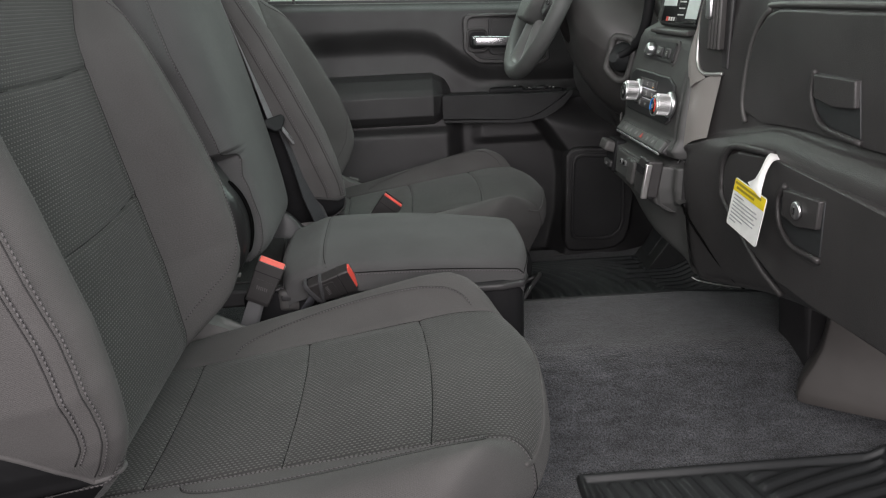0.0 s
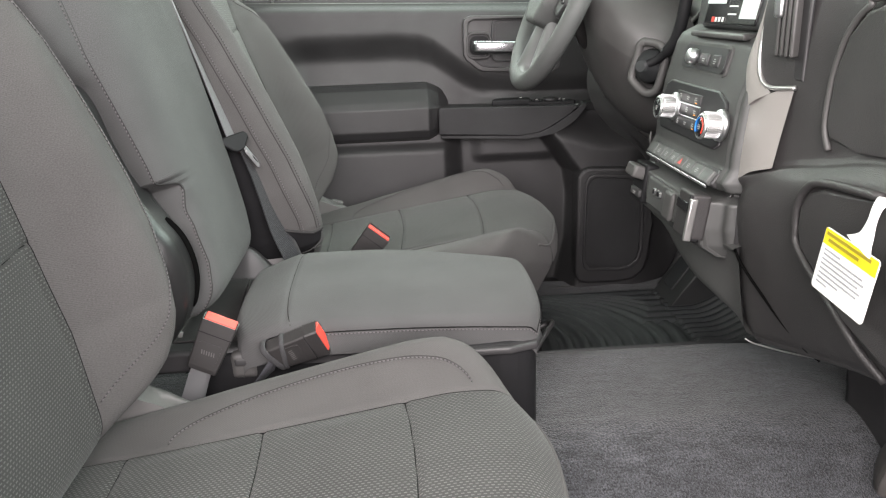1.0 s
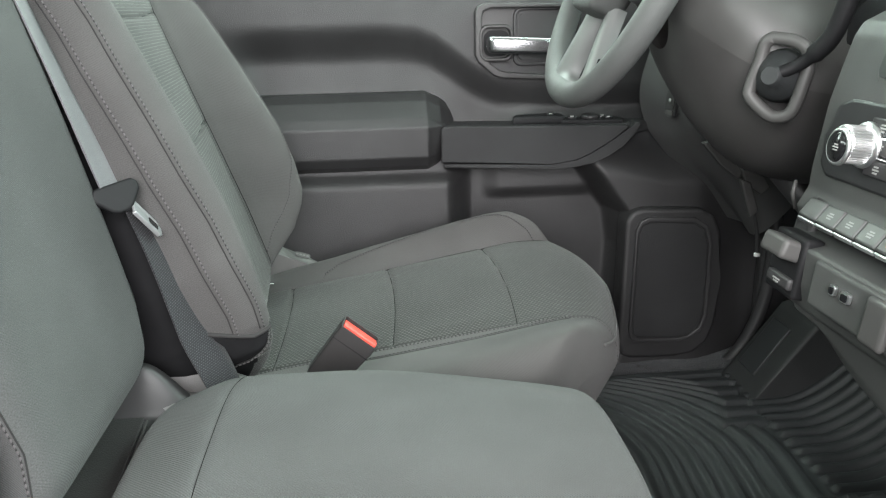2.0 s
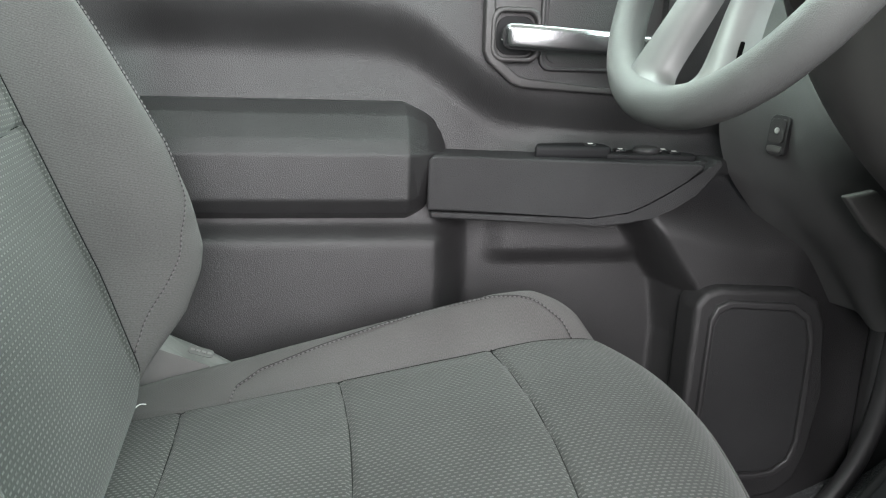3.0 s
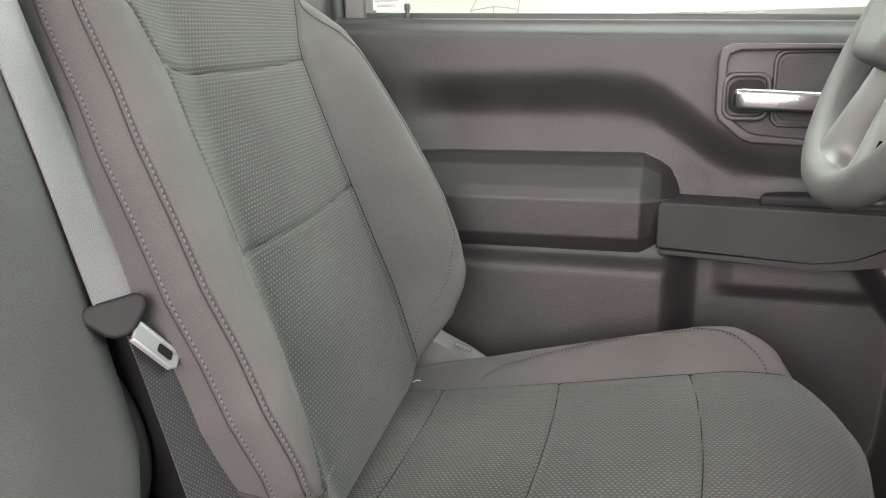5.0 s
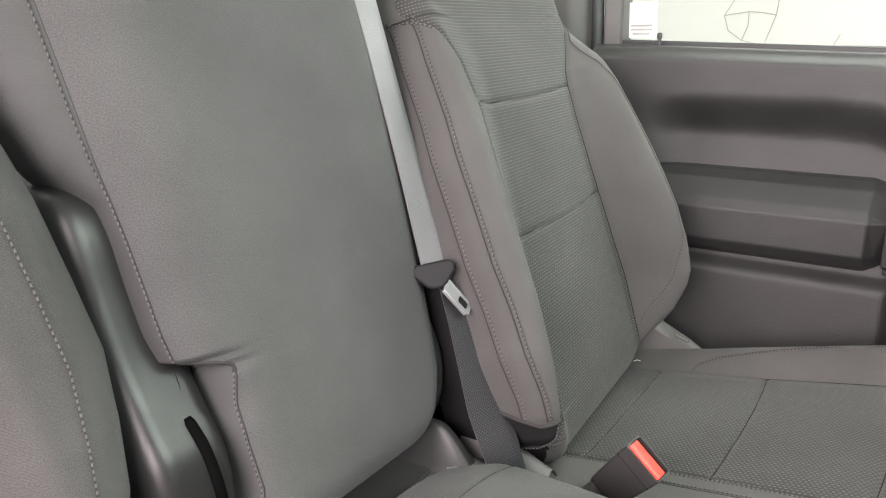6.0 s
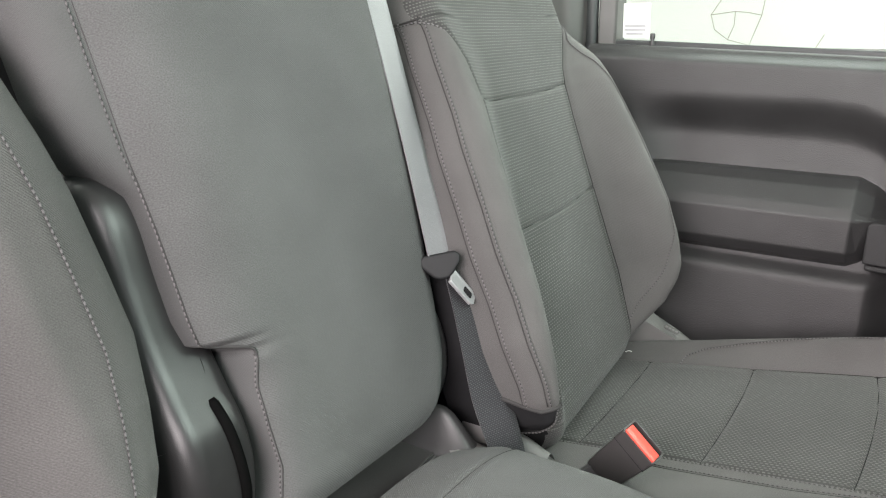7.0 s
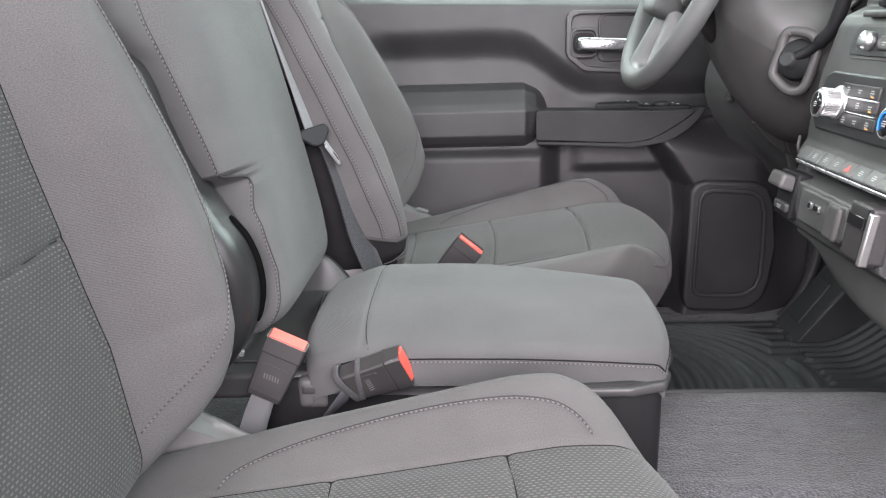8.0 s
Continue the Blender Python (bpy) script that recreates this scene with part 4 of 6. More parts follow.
        c, dc = wrap(np.clip(v, 0, 1), 0.70, 0.86, 0.04, 0.17, 0.09)
        left = np.clip(-v / 0.7, 0, 1)
        s = np.clip((-0.7 - v) / 0.3, 0, 1)
        y = np.where(v > 0, 0.01 + (right - 0.01) * c, 0.01 + (seam_y - 0.01) * left)
        y = np.where(v > 0, y * np.sqrt(1 - 0.18 * np.clip(-a, 0, 1) ** 10), y) - out * np.sin(np.clip(s * 1.6, 0, 1) * math.pi / 2)
        nrm = 0.010 * np.sin(math.pi * np.clip(b / 0.6, 0, 1)) - np.minimum(da + dc, 0.13)
        roll = np.interp(b, [0.0, 0.10, 0.145, 0.16, 0.19, 0.26, 0.32, 0.45, 0.7], [0.014, 0.010, 0.018, 0.026, 0.026, 0.034, 0.040, 0.036, 0.036])
        roll_y = np.minimum(seam_y, -0.087 - 0.040 * step(b, 0.115, 0.20))
        roll_y = np.where(b < 0.16, np.maximum(roll_y, seam_y - 0.012), roll_y)
        nrm = nrm - np.where(v > 0, 0, roll * np.exp(-np.clip(y - roll_y, 0, 1) / np.interp(b, [0.10, 0.16, 0.22], [0.011, 0.014, 0.024])))
        nrm = nrm - np.where(b > 0.16, 0.060, 0.10) * s**1.4
        nrm = nrm - 0.0012 * np.exp(-(((b - 0.161) / 0.008) ** 2) - (((y + 0.098) / 0.014) ** 2))
        return foot + b[..., None] * up + nrm[..., None] * fwd + y[..., None] * np.array([0, 1.0, 0])

    ur = np.unique(np.r_[np.linspace(-1, 1, 190), np.linspace(-0.50, -0.42, 60)])
    u, v = np.meshgrid(ur, np.linspace(-1, 1, 190), indexing="ij")
    P = back(u, v)
    UV = np.stack([P[..., 1] + np.sign(v) * 0.12 * np.clip((np.abs(v) - 0.7) / 0.3, 0, 1), (P - foot) @ up], -1)
    part("backrest", grid("backrest", P, UV), MIDCLOTH, ob)
    us = np.linspace(-0.93, 0.8, 300)
    bs = (back(us, np.zeros_like(us)) - foot) @ up
    p, nm = line_pair(back, us, np.full_like(us, -0.70))
    nm = nm * np.sign((nm @ fwd)[:, None])
    part("seam", tube(p + nm * 0.0001, np.where((bs > 0.147) & (bs < 0.167), 0.0015, 0.0006), 6), NEEDLE, ob)
    for pick in (bs < 0.149, bs > 0.165):
        q, nq = line_pair(back, us[pick], np.full(pick.sum(), -0.716))
        nq = nq * np.sign((nq @ fwd)[:, None])
        stitched(ob, q + nq * 0.0004, nq)
    # hinge cover beside the back
    cover = [(-0.30, 0.36), (-0.262, 0.400), (-0.242, 0.433), (-0.2345, 0.465), (-0.2345, 0.497), (-0.243, 0.526), (-0.259, 0.552), (-0.281, 0.592), (-0.299, 0.640), (-0.314, 0.690), (-0.331, 0.712), (-0.360, 0.718), (-0.45, 0.712), (-0.46, 0.36)]
    line = spline(cover[:-1], 90)
    d = np.gradient(line, axis=0)
    d /= np.linalg.norm(d, axis=1, keepdims=True)
    outward = np.stack([d[:, 1], -d[:, 0]], -1)
    a = np.linspace(-1, 1, 41)
    fall = 0.030 * (1 - np.sqrt(np.clip(1 - np.clip((np.abs(a) - 0.45) / 0.55, 0, 1) ** 2.0, 0, 1))) + 0.05 * (np.abs(a) > 0.999)
    P = np.array([[(p[0] - o[0] * f, -0.1290 + 0.0375 * q, p[1] - o[1] * f) for q, f in zip(a, fall)] for p, o in zip(line, outward)])
    part("hinge_cover", grid("hinge_cover", P), HINGE, ob, "smooth black hinge cover with a curved slot")
    part("hinge_body", prism([(x - 0.024, -z) for x, z in cover], 0.068, pose(0, -0.1635, 0, -90), 0.006, 2), HINGE, ob)
    slot = spline([(-0.2590, -0.122, 0.548), (-0.2440, -0.120, 0.526), (-0.2352, -0.118, 0.497), (-0.2350, -0.115, 0.466), (-0.2430, -0.115, 0.433)], 24)
    # No opening is cut: a black tube stands for the shade inside the slot.
    part("slot", tube(slot + np.array([0.0012, 0, 0.0006]), [0.0030] + [0.0046] * 21 + [0.004, 0.002], 10), VOID, ob)
    part("cover_joint", tube(spline([(-0.290, -0.115, 0.612), (-0.2800, -0.115, 0.588), (-0.2690, -0.117, 0.568), (-0.2592, -0.121, 0.550)], 16), 0.0007, 6), VOID, ob)
    part("latch_tab", block(0.014, 0.008, 0.008, pose(-0.262, -0.130, 0.404, 0, 20, 30), 0.002), SHIELD, ob, "small pale plastic tab")
    ring = [(-0.31 + 0.075 * math.cos(a), 0.168, 0.475 + 0.085 * math.sin(a)) for a in np.linspace(-1.2, 1.4, 24)]
    part("hinge_disc", tube(ring, 0.010, 10), SATIN, ob)
    return ob


middle_seat()


# ---- dashboard ----
def loft(name, sections, n_along=60, n_round=80, sharp=False):
    """A skin through open outlines, each a list of places of equal count."""
    curves = []
    for s in sections:
        s = np.array(s, float)
        if sharp:
            d = np.r_[0, np.cumsum(np.linalg.norm(np.diff(s, axis=0), axis=1))]
            q = np.linspace(0, d[-1], n_round)
            curves.append(np.stack([np.interp(q, d, s[:, k]) for k in range(3)], -1))
        else:
            curves.append(spline(s, n_round))
    C = np.array(curves)
    P = np.stack([spline(C[:, k], n_along) for k in range(n_round)], 1)
    return grid(name, P)


def dash_frame(x, y, z, lean=0.0, yaw=0.0):
    """A pose on the dashboard: x to the passenger's side, y up, z out towards the seats; lean tips its top forward, yaw turns it to the passenger."""
    t = radians(lean)
    base = Matrix(((0, math.sin(t), -math.cos(t), x), (-1, 0, 0, y), (0, math.cos(t), math.sin(t), z), (0, 0, 0, 1)))
    return base @ pose(0, 0, 0, 0, yaw, 0)


def dashboard():
    ob = thing("dashboard", "charcoal dashboard with a centre stack, two glove boxes and taupe trim", "dashboard", pose(0.5, 0, 0.3), kind="structure")
    ys = (-0.098, -0.112, -0.125, -0.145, -0.19, -0.25, -0.36, -0.50, -0.83)
    upper = np.interp(np.negative(ys), (0.098, 0.112, 0.125, 0.19, 0.25, 0.50, 0.83), (0.462, 0.452, 0.450, 0.465, 0.474, 0.476, 0.50))
    lower = np.interp(np.negative(ys), (0.098, 0.112, 0.125, 0.145, 0.25, 0.50, 0.83), (0.450, 0.442, 0.439, 0.437, 0.446, 0.449, 0.47))
    crease = np.interp(np.negative(ys), (0.098, 0.125, 0.20, 0.36, 0.83), (0.558, 0.568, 0.593, 0.625, 0.622))
    foot = np.interp(np.negative(ys), (0.098, 0.142, 0.25, 0.31, 0.45, 0.83), (0.346, 0.346, 0.375, 0.394, 0.424, 0.436))
    secs = []
    for y, xu, xl, zc, zb in zip(ys, upper, lower, crease, foot):
        k = 1 - (zb - 0.345) / 0.20
        secs.append([(x, y, z) for x, z in ((xu + 0.30, 0.86), (xu + 0.12, 0.855), (xu + 0.05, 0.832), (xu + 0.012, 0.795), (xu, 0.72), (xu, zc + 0.024), (xu - 0.003, zc + 0.003), (xu - 0.012, zc - 0.004),
                     (xl + 0.004, zc - 0.018), (xl, zc - 0.040), (xl + 0.003, zc - 0.075), (xl + 0.009, zb + 0.107 * k), (xl + 0.018, zb + 0.047 * k), (xl + 0.030, zb + 0.014 * k), (xl + 0.052, zb), (xl + 0.18, zb - 0.006))])
    part("passenger_panel", loft("passenger_panel", secs, 130, 170), GRAIN, ob)
    part("top_pad", loft("top_pad", [[(0.56, y, 0.85), (0.66, y, 0.895), (0.88, y, 0.905), (1.08, y, 0.90)] for y in (-0.83, 0.0, 0.83)], 30, 30), GRAIN, ob)
    stack = [(0.56, 0.43), (0.475, 0.440), (0.425, 0.452), (0.405, 0.466), (0.400, 0.49), (0.402, 0.525), (0.437, 0.531), (0.442, 0.537), (0.424, 0.541), (0.420, 0.552), (0.430, 0.570), (0.431, 0.59), (0.440, 0.653), (0.445, 0.672), (0.456, 0.712), (0.463, 0.724), (0.486, 0.735), (0.50, 0.86)]
    secs = [[(x + dx + back * (1 - float(step(z, 0.526, 0.545))), y, z) for x, z in stack] for y, dx, back in ((0.172, 0.10, 0.0), (0.166, 0.012, 0.0), (0.152, 0.0, 0.0), (0.02, -0.002, 0.0), (-0.084, 0.0, 0.0), (-0.092, 0.0, 0.012), (-0.099, 0.002, 0.026), (-0.112, 0.006, 0.030), (-0.122, 0.05, 0.03))]
    part("stack_body", loft("stack_body", secs, 100, 190, True), STACK, ob)
    secs = []
    for y in (0.172, 0.166, 0.12, 0.07, 0.0, -0.05, -0.10, -0.128):
        zb = float(np.interp(y, (-0.128, -0.10, -0.05, 0.0, 0.07, 0.12, 0.166), (0.349, 0.362, 0.377, 0.389, 0.404, 0.424, 0.441)))
        end, turn_in = float(step(-y, 0.0, 0.127)), 0.05 if y > 0.17 else 0.0
        zm = 0.45 + 0.4 * (zb - 0.45)
        near = ((0.50, 0.480), (0.432, 0.474), (0.430, 0.460), (0.431, zm), (0.434, zb + 0.016), (0.441, zb + 0.004), (0.455, zb), (0.50, zb - 0.002), (0.66, zb - 0.004))
        far = (0.50, 0.437, 0.442, 0.449, 0.458, 0.470, 0.486, 0.52, 0.66)
        secs.append([(x + (f - x) * end + turn_in, y, z) for (x, z), f in zip(near, far)])
    part("stack_lower_panel", loft("stack_lower_panel", secs, 60, 60), STACK, ob)
    part("stack_side", prism([(0.41, 0.47), (0.44, 0.455), (0.60, 0.44), (0.80, 0.40), (0.80, 0.60), (0.44, 0.60)], 0.03, pose(0, 0.175, 0, 90), 0.006), SATIN, ob)
    part("stack_underside", prism([(0.44, 0.46), (0.60, 0.45), (0.82, 0.42), (0.82, 0.50), (0.44, 0.52)], 0.28, pose(0, 0.160, 0, 90), 0.01), SATIN, ob)
    low = [(0.66, 0.86), (0.57, 0.80), (0.545, 0.72), (0.525, 0.63), (0.53, 0.585), (0.56, 0.56), (0.62, 0.55), (0.80, 0.54)]
    cut_away = [(0.66, 0.86), (0.57, 0.80), (0.545, 0.72), (0.513, 0.61), (0.525, 0.54), (0.565, 0.485), (0.62, 0.43), (0.68, 0.36)]
    part("driver_panel", loft("driver_panel", [[(x + dx, y, z) for x, z in prof] for y, dx, prof in ((0.14, 0.06, low), (0.20, 0.03, low), (0.3, 0.0, low), (0.60, 0.0, low), (0.69, 0.0, cut_away), (0.75, -0.016, cut_away), (0.80, -0.034, cut_away))], 60, 60), PANEL, ob)
    # taupe trim between the stack and the passenger's side, forked round the air vent
    strip = [[(0.4385, -0.1145, 0.560), (0.4410, -0.140, 0.574), (0.4500, -0.174, 0.585)], [(0.4425, -0.1125, 0.61), (0.4460, -0.144, 0.62), (0.4560, -0.178, 0.63)],
             [(0.4470, -0.1085, 0.652), (0.4510, -0.146, 0.666), (0.4620, -0.185, 0.680)]]
    P = np.array([spline(r, 12) for r in strip])
    P = np.stack([spline(P[:, k], 24) for k in range(12)], 1)
    trim = part("taupe_trim", grid("taupe_trim", P), TAUPE, ob, "taupe metallic trim strip")
    outer = spline([(0.4445, -0.1085, 0.648), (0.446, -0.097, 0.695), (0.453, -0.106, 0.740), (0.462, -0.118, 0.80)], 24)
    inner = spline([(0.452, -0.150, 0.668), (0.450, -0.131, 0.684), (0.450, -0.122, 0.702), (0.454, -0.119, 0.735), (0.463, -0.127, 0.80)], 24)
    part("trim_branch", grid("trim_branch", np.stack([outer, (outer + inner) / 2 - np.array([0.004, 0, 0]), inner], 1)), TAUPE, trim)
    part("trim_edge", tube(spline([(0.463, -0.127, 0.800), (0.453, -0.119, 0.735), (0.449, -0.122, 0.702), (0.449, -0.132, 0.682), (0.452, -0.150, 0.674), (0.461, -0.187, 0.6765)], 30), 0.0028, 8), BRIGHTTRIM, trim)
    # air vent on the passenger's side of the stack
    well = [(0.126, 0.800), (0.122, 0.735), (0.126, 0.702), (0.140, 0.686), (0.196, 0.684), (0.200, 0.80)]
    vent = part("air_vent", prism(well, 0.006, dash_frame(0.468, 0, 0), 0.003), SATIN, ob)
    for k in range(4):
        part("vane", block(0.005, 0.085, 0.016, dash_frame(0.458, -0.150 - 0.011 * k, 0.752, 0, 30), 0.002), GREY, vent)
    part("vane_tab", block(0.012, 0.034, 0.010, dash_frame(0.449, -0.160, 0.768, 0, 15), 0.004), CHROME, vent)
    return ob


def icon_bars(parent, m, w, h, rows):
    """Small pale bars that stand for symbols too small to read."""
    for k in range(rows):
        part("icon", block(w * (1.0 if k % 2 else 0.7), h, 0.0006, m @ pose(0, (k - (rows - 1) / 2) * h * 1.9, 0), 0.0), ICONDIM, parent)


def face_plate(outline, x, depth, bevel=0.003, segments=3):
    """A plate that faces the seats, its face at x, from an outline in y and z."""
    return prism([(-y, z) for y, z in outline], depth, dash_frame(x + depth, 0, 0), bevel, segments)


def latch(lid, x, ridge, handle, scoop):
    """A scooped latch: a dark hollow, a raised ridge round its lower side and a handle plate."""
    part("latch_scoop", face_plate(scoop, x - 0.0015, 0.004, 0.001, 2), RUBBER, lid)
    part("latch_ridge", tube(spline([(x - 0.002, y, z) for y, z in ridge], 30), 0.0042, 8, squash=0.8), GRAIN, lid)
    part("latch_handle", face_plate(handle, x - 0.007, 0.008, 0.002, 2), GRAIN, lid)


def glove_boxes(ob):
    up = [(-0.250, 0.630), (-0.241, 0.645), (-0.246, 0.697), (-0.263, 0.735), (-0.289, 0.758), (-0.320, 0.766), (-0.72, 0.766), (-0.72, 0.634), (-0.40, 0.634), (-0.30, 0.626)]
    lid = part("upper_glove_box_lid", face_plate(up, 0.4685, 0.012, 0.004), GRAIN, ob)
    part("lid_edge", tube(spline([(0.4715, -0.247, 0.618), (0.4700, -0.2375, 0.645), (0.4705, -0.2425, 0.697), (0.471, -0.259, 0.737), (0.472, -0.287, 0.7625), (0.473, -0.33, 0.771), (0.474, -0.72, 0.771)], 60), 0.0035, 8), GREY, lid)
    latch(lid, 0.4685, [(-0.419, 0.703), (-0.415, 0.680), (-0.426, 0.658), (-0.450, 0.643), (-0.518, 0.638)], [(-0.424, 0.699), (-0.503, 0.700), (-0.508, 0.672), (-0.465, 0.668), (-0.428, 0.674)],
          [(-0.421, 0.700), (-0.418, 0.678), (-0.430, 0.658), (-0.454, 0.646), (-0.516, 0.642), (-0.503, 0.700)])
    low = [(-0.262, 0.515), (-0.252, 0.536), (-0.253, 0.560), (-0.266, 0.578), (-0.294, 0.589), (-0.386, 0.597), (-0.72, 0.588), (-0.72, 0.462), (-0.50, 0.456), (-0.420, 0.452), (-0.351, 0.473)]
    lid = part("lower_glove_box_lid", face_plate(low, 0.4435, 0.016, 0.005), GRAIN, ob)
    part("lid_edge", tube(spline([(0.472, -0.388, 0.420), (0.456, -0.366, 0.444), (0.448, -0.342, 0.467), (0.4455, -0.258, 0.513), (0.4450, -0.2475, 0.536), (0.4445, -0.2485, 0.562), (0.4440, -0.263, 0.583), (0.4440, -0.294, 0.595), (0.4440, -0.386, 0.603)], 50), 0.0045, 8), GRAIN, lid)
    latch(lid, 0.4435, [(-0.427, 0.575), (-0.414, 0.560), (-0.415, 0.540), (-0.426, 0.522), (-0.456, 0.509), (-0.511, 0.511)], [(-0.430, 0.571), (-0.508, 0.577), (-0.506, 0.545), (-0.465, 0.536), (-0.432, 0.540)],
          [(-0.427, 0.572), (-0.417, 0.556), (-0.418, 0.540), (-0.430, 0.524), (-0.456, 0.513), (-0.510, 0.515), (-0.509, 0.576)])
    part("key_lock", lathe([(0.0, 0), (0.010, 0), (0.010, 0.003), (0.0075, 0.004), (0, 0.004)], dash_frame(0.4362, -0.467, 0.556), 24), CHROME, lid)
    part("key_slot", block(0.002, 0.008, 0.001, dash_frame(0.4318, -0.467, 0.556), 0.0), GLOSS, lid)
    part("end_seam", tube(spline([(0.4400, -0.120, 0.470), (0.4415, -0.138, 0.456), (0.4510, -0.178, 0.430), (0.4630, -0.213, 0.405), (0.4760, -0.240, 0.386), (0.488, -0.254, 0.376)], 40), 0.0018, 6), VOID, ob)
    part("lower_trim_line", tube(spline([(0.4575, -0.133, 0.3515), (0.466, -0.142, 0.3480), (0.480, -0.185, 0.3565), (0.490, -0.220, 0.3660), (0.498, -0.252, 0.3755)], 30), 0.0011, 6), BRIGHTTRIM, ob)
    # bulged housing under the glove boxes, its corner leaning forward as it rises
    plan = [(0.605, -0.222), (0.612, -0.234), (0.70, -0.296), (0.86, -0.395), (0.98, -0.46), (0.98, -0.10), (0.70, -0.115), (0.640, -0.165), (0.610, -0.208)]
    rows = []
    for z, d in ((0.165, 0.006), (0.169, 0.0), (0.185, 0.002), (0.205, 0.010), (0.230, 0.024), (0.258, 0.036), (0.30, 0.042), (0.38, 0.046)):
        ring = spline([(x + d * 0.8 * (x < 0.9), y - d * 0.15, z) for x, y in plan] + [(plan[0][0] + d * 0.8, plan[0][1] - d * 0.15, z)], 90)
        rows.append(ring)
    part("under_panel", grid("under_panel", np.array(rows)), DUCT, ob, "smooth brown-grey housing")
    part("toe_shield", prism([(0.640, 0.215), (0.660, 0.140), (0.90, 0.140), (0.90, 0.36), (0.62, 0.36)], 0.10, pose(0, -0.082, 0, 90), 0.012, 3), SATIN, ob)


PANEL = plastic("charcoal_panel_plastic", (0.080, 0.079, 0.079), 0.45, 900.0, 0.0004, 0.4)
STACK = plastic("grey_green_plastic", (0.066, 0.067, 0.065), 0.47, 1300.0, 0.0003, 0.3)
DUCT = plastic("smooth_brown_grey_plastic", (0.085, 0.078, 0.074), 0.5, 900.0, 0.0002, 0.2)


def centre_stack():
    ob = thing("centre_stack", "black centre stack with climate knobs, toggle switches and sockets", "dashboard controls", pose(0.43, 0.02, 0.6))
    # headlamp and drive switch panel
    top = part("switch_panel", prism(rounded(0.142, 0.032, 0.006), 0.006, dash_frame(0.4505, 0.033, 0.694, 15), 0.002), DARKSATIN, ob)
    part("rim", prism(rounded(0.150, 0.040, 0.008), 0.004, dash_frame(0.4515, 0.033, 0.694, 15), 0.0015), GREY, top)
    part("knob", lathe([(0.010, 0), (0.011, 0.004), (0.0102, 0.012), (0.008, 0.0142), (0.0, 0.0142)], dash_frame(0.4455, 0.058, 0.695, 15), 28), CHROME, top)
    part("button", block(0.026, 0.016, 0.006, dash_frame(0.4445, 0.025, 0.694, 15), 0.002), SATIN, top)
    part("button", block(0.022, 0.016, 0.005, dash_frame(0.4445, -0.012, 0.694, 15), 0.002), SATIN, top)
    icon_bars(top, dash_frame(0.4410, 0.025, 0.694, 15), 0.008, 0.0014, 2)
    icon_bars(top, dash_frame(0.4412, -0.012, 0.694, 15), 0.007, 0.0014, 3)
    # climate panel
    hv = [(-0.118, -0.030), (-0.122, -0.005), (-0.112, 0.026), (-0.095, 0.033), (0.075, 0.033), (0.102, 0.022), (0.110, -0.005), (0.106, -0.032), (0.090, -0.040), (-0.105, -0.040)]
    cl = part("climate_panel", prism(hv, 0.006, dash_frame(0.4370, 0.030, 0.626, 9), 0.003), DARKSATIN, ob)
    for k, z in enumerate((0.641, 0.6255, 0.607)):
        keys = part("key_strip", block(0.086, 0.0145, 0.004, dash_frame(0.4305 + 0.16 * (z - 0.626), 0.044 - 0.003 * k, z, 9), 0.0015), SATIN, cl)
        for j in range(3):
            icon_bars(keys, dash_frame(0.4279 + 0.16 * (z - 0.626), 0.070 - 0.028 * j - 0.003 * k, z, 9), 0.008, 0.0014, 2 if (j + k) % 2 else 3)
        part("lamp", block(0.006, 0.0012, 0.0006, dash_frame(0.4279 + 0.16 * (z - 0.626), 0.013 - 0.003 * k, z - 0.004, 9), 0.0), AMBER, keys)
    part("chrome_line", block(0.088, 0.0018, 0.003, dash_frame(0.4302, 0.043, 0.6328, 9), 0.0005), CHROME, cl)
    part("chrome_line", block(0.080, 0.0012, 0.003, dash_frame(0.4280, 0.041, 0.6160, 9), 0.0004), CHROME, cl)
    for y, z, two in ((0.086, 0.624, False), (-0.074, 0.620, True)):
        knob = part("climate_knob", ribbed(0.0168, 0.022, 40, dash_frame(0.4270, y, z, 7)), BRIGHT, cl, "bright ribbed rotary knob")
        part("knob_base", lathe([(0.0, 0), (0.0205, 0), (0.020, 0.005), (0.0172, 0.007)], dash_frame(0.4310, y, z, 7), 36), CHROME, knob)
        part("knob_rim", lathe([(0.0160, 0.0), (0.0160, 0.003), (0.0138, 0.0042), (0.0130, 0.003)], dash_frame(0.4055, y, z, 7), 36), BRIGHT, knob)
        part("knob_face", lathe([(0.0, 0), (0.0134, 0), (0.0134, 0.0035), (0.0, 0.004)], dash_frame(0.4050, y, z, 7), 36), GLOSS, knob)
        icon_bars(knob, dash_frame(0.4007, y, z, 7), 0.0075, 0.0012, 3)
        if two:
            for mat_, a0 in ((BLUE, 30), (HOT, -150)):
                arc = [dash_frame(0.4013, y, z, 7) @ Vector((-0.0114 * math.cos(radians(a)) * (1 if mat_ is BLUE else -1), 0.0114 * math.sin(radians(a)), 0)) for a in np.linspace(-40, 80, 14)]
                part("colour_band", tube(arc, 0.0011, 6), mat_, knob)
    # toggle row
    row = part("toggle_row", block(0.236, 0.024, 0.012, dash_frame(0.4250, 0.026, 0.554, 38), 0.003), SATIN, ob)
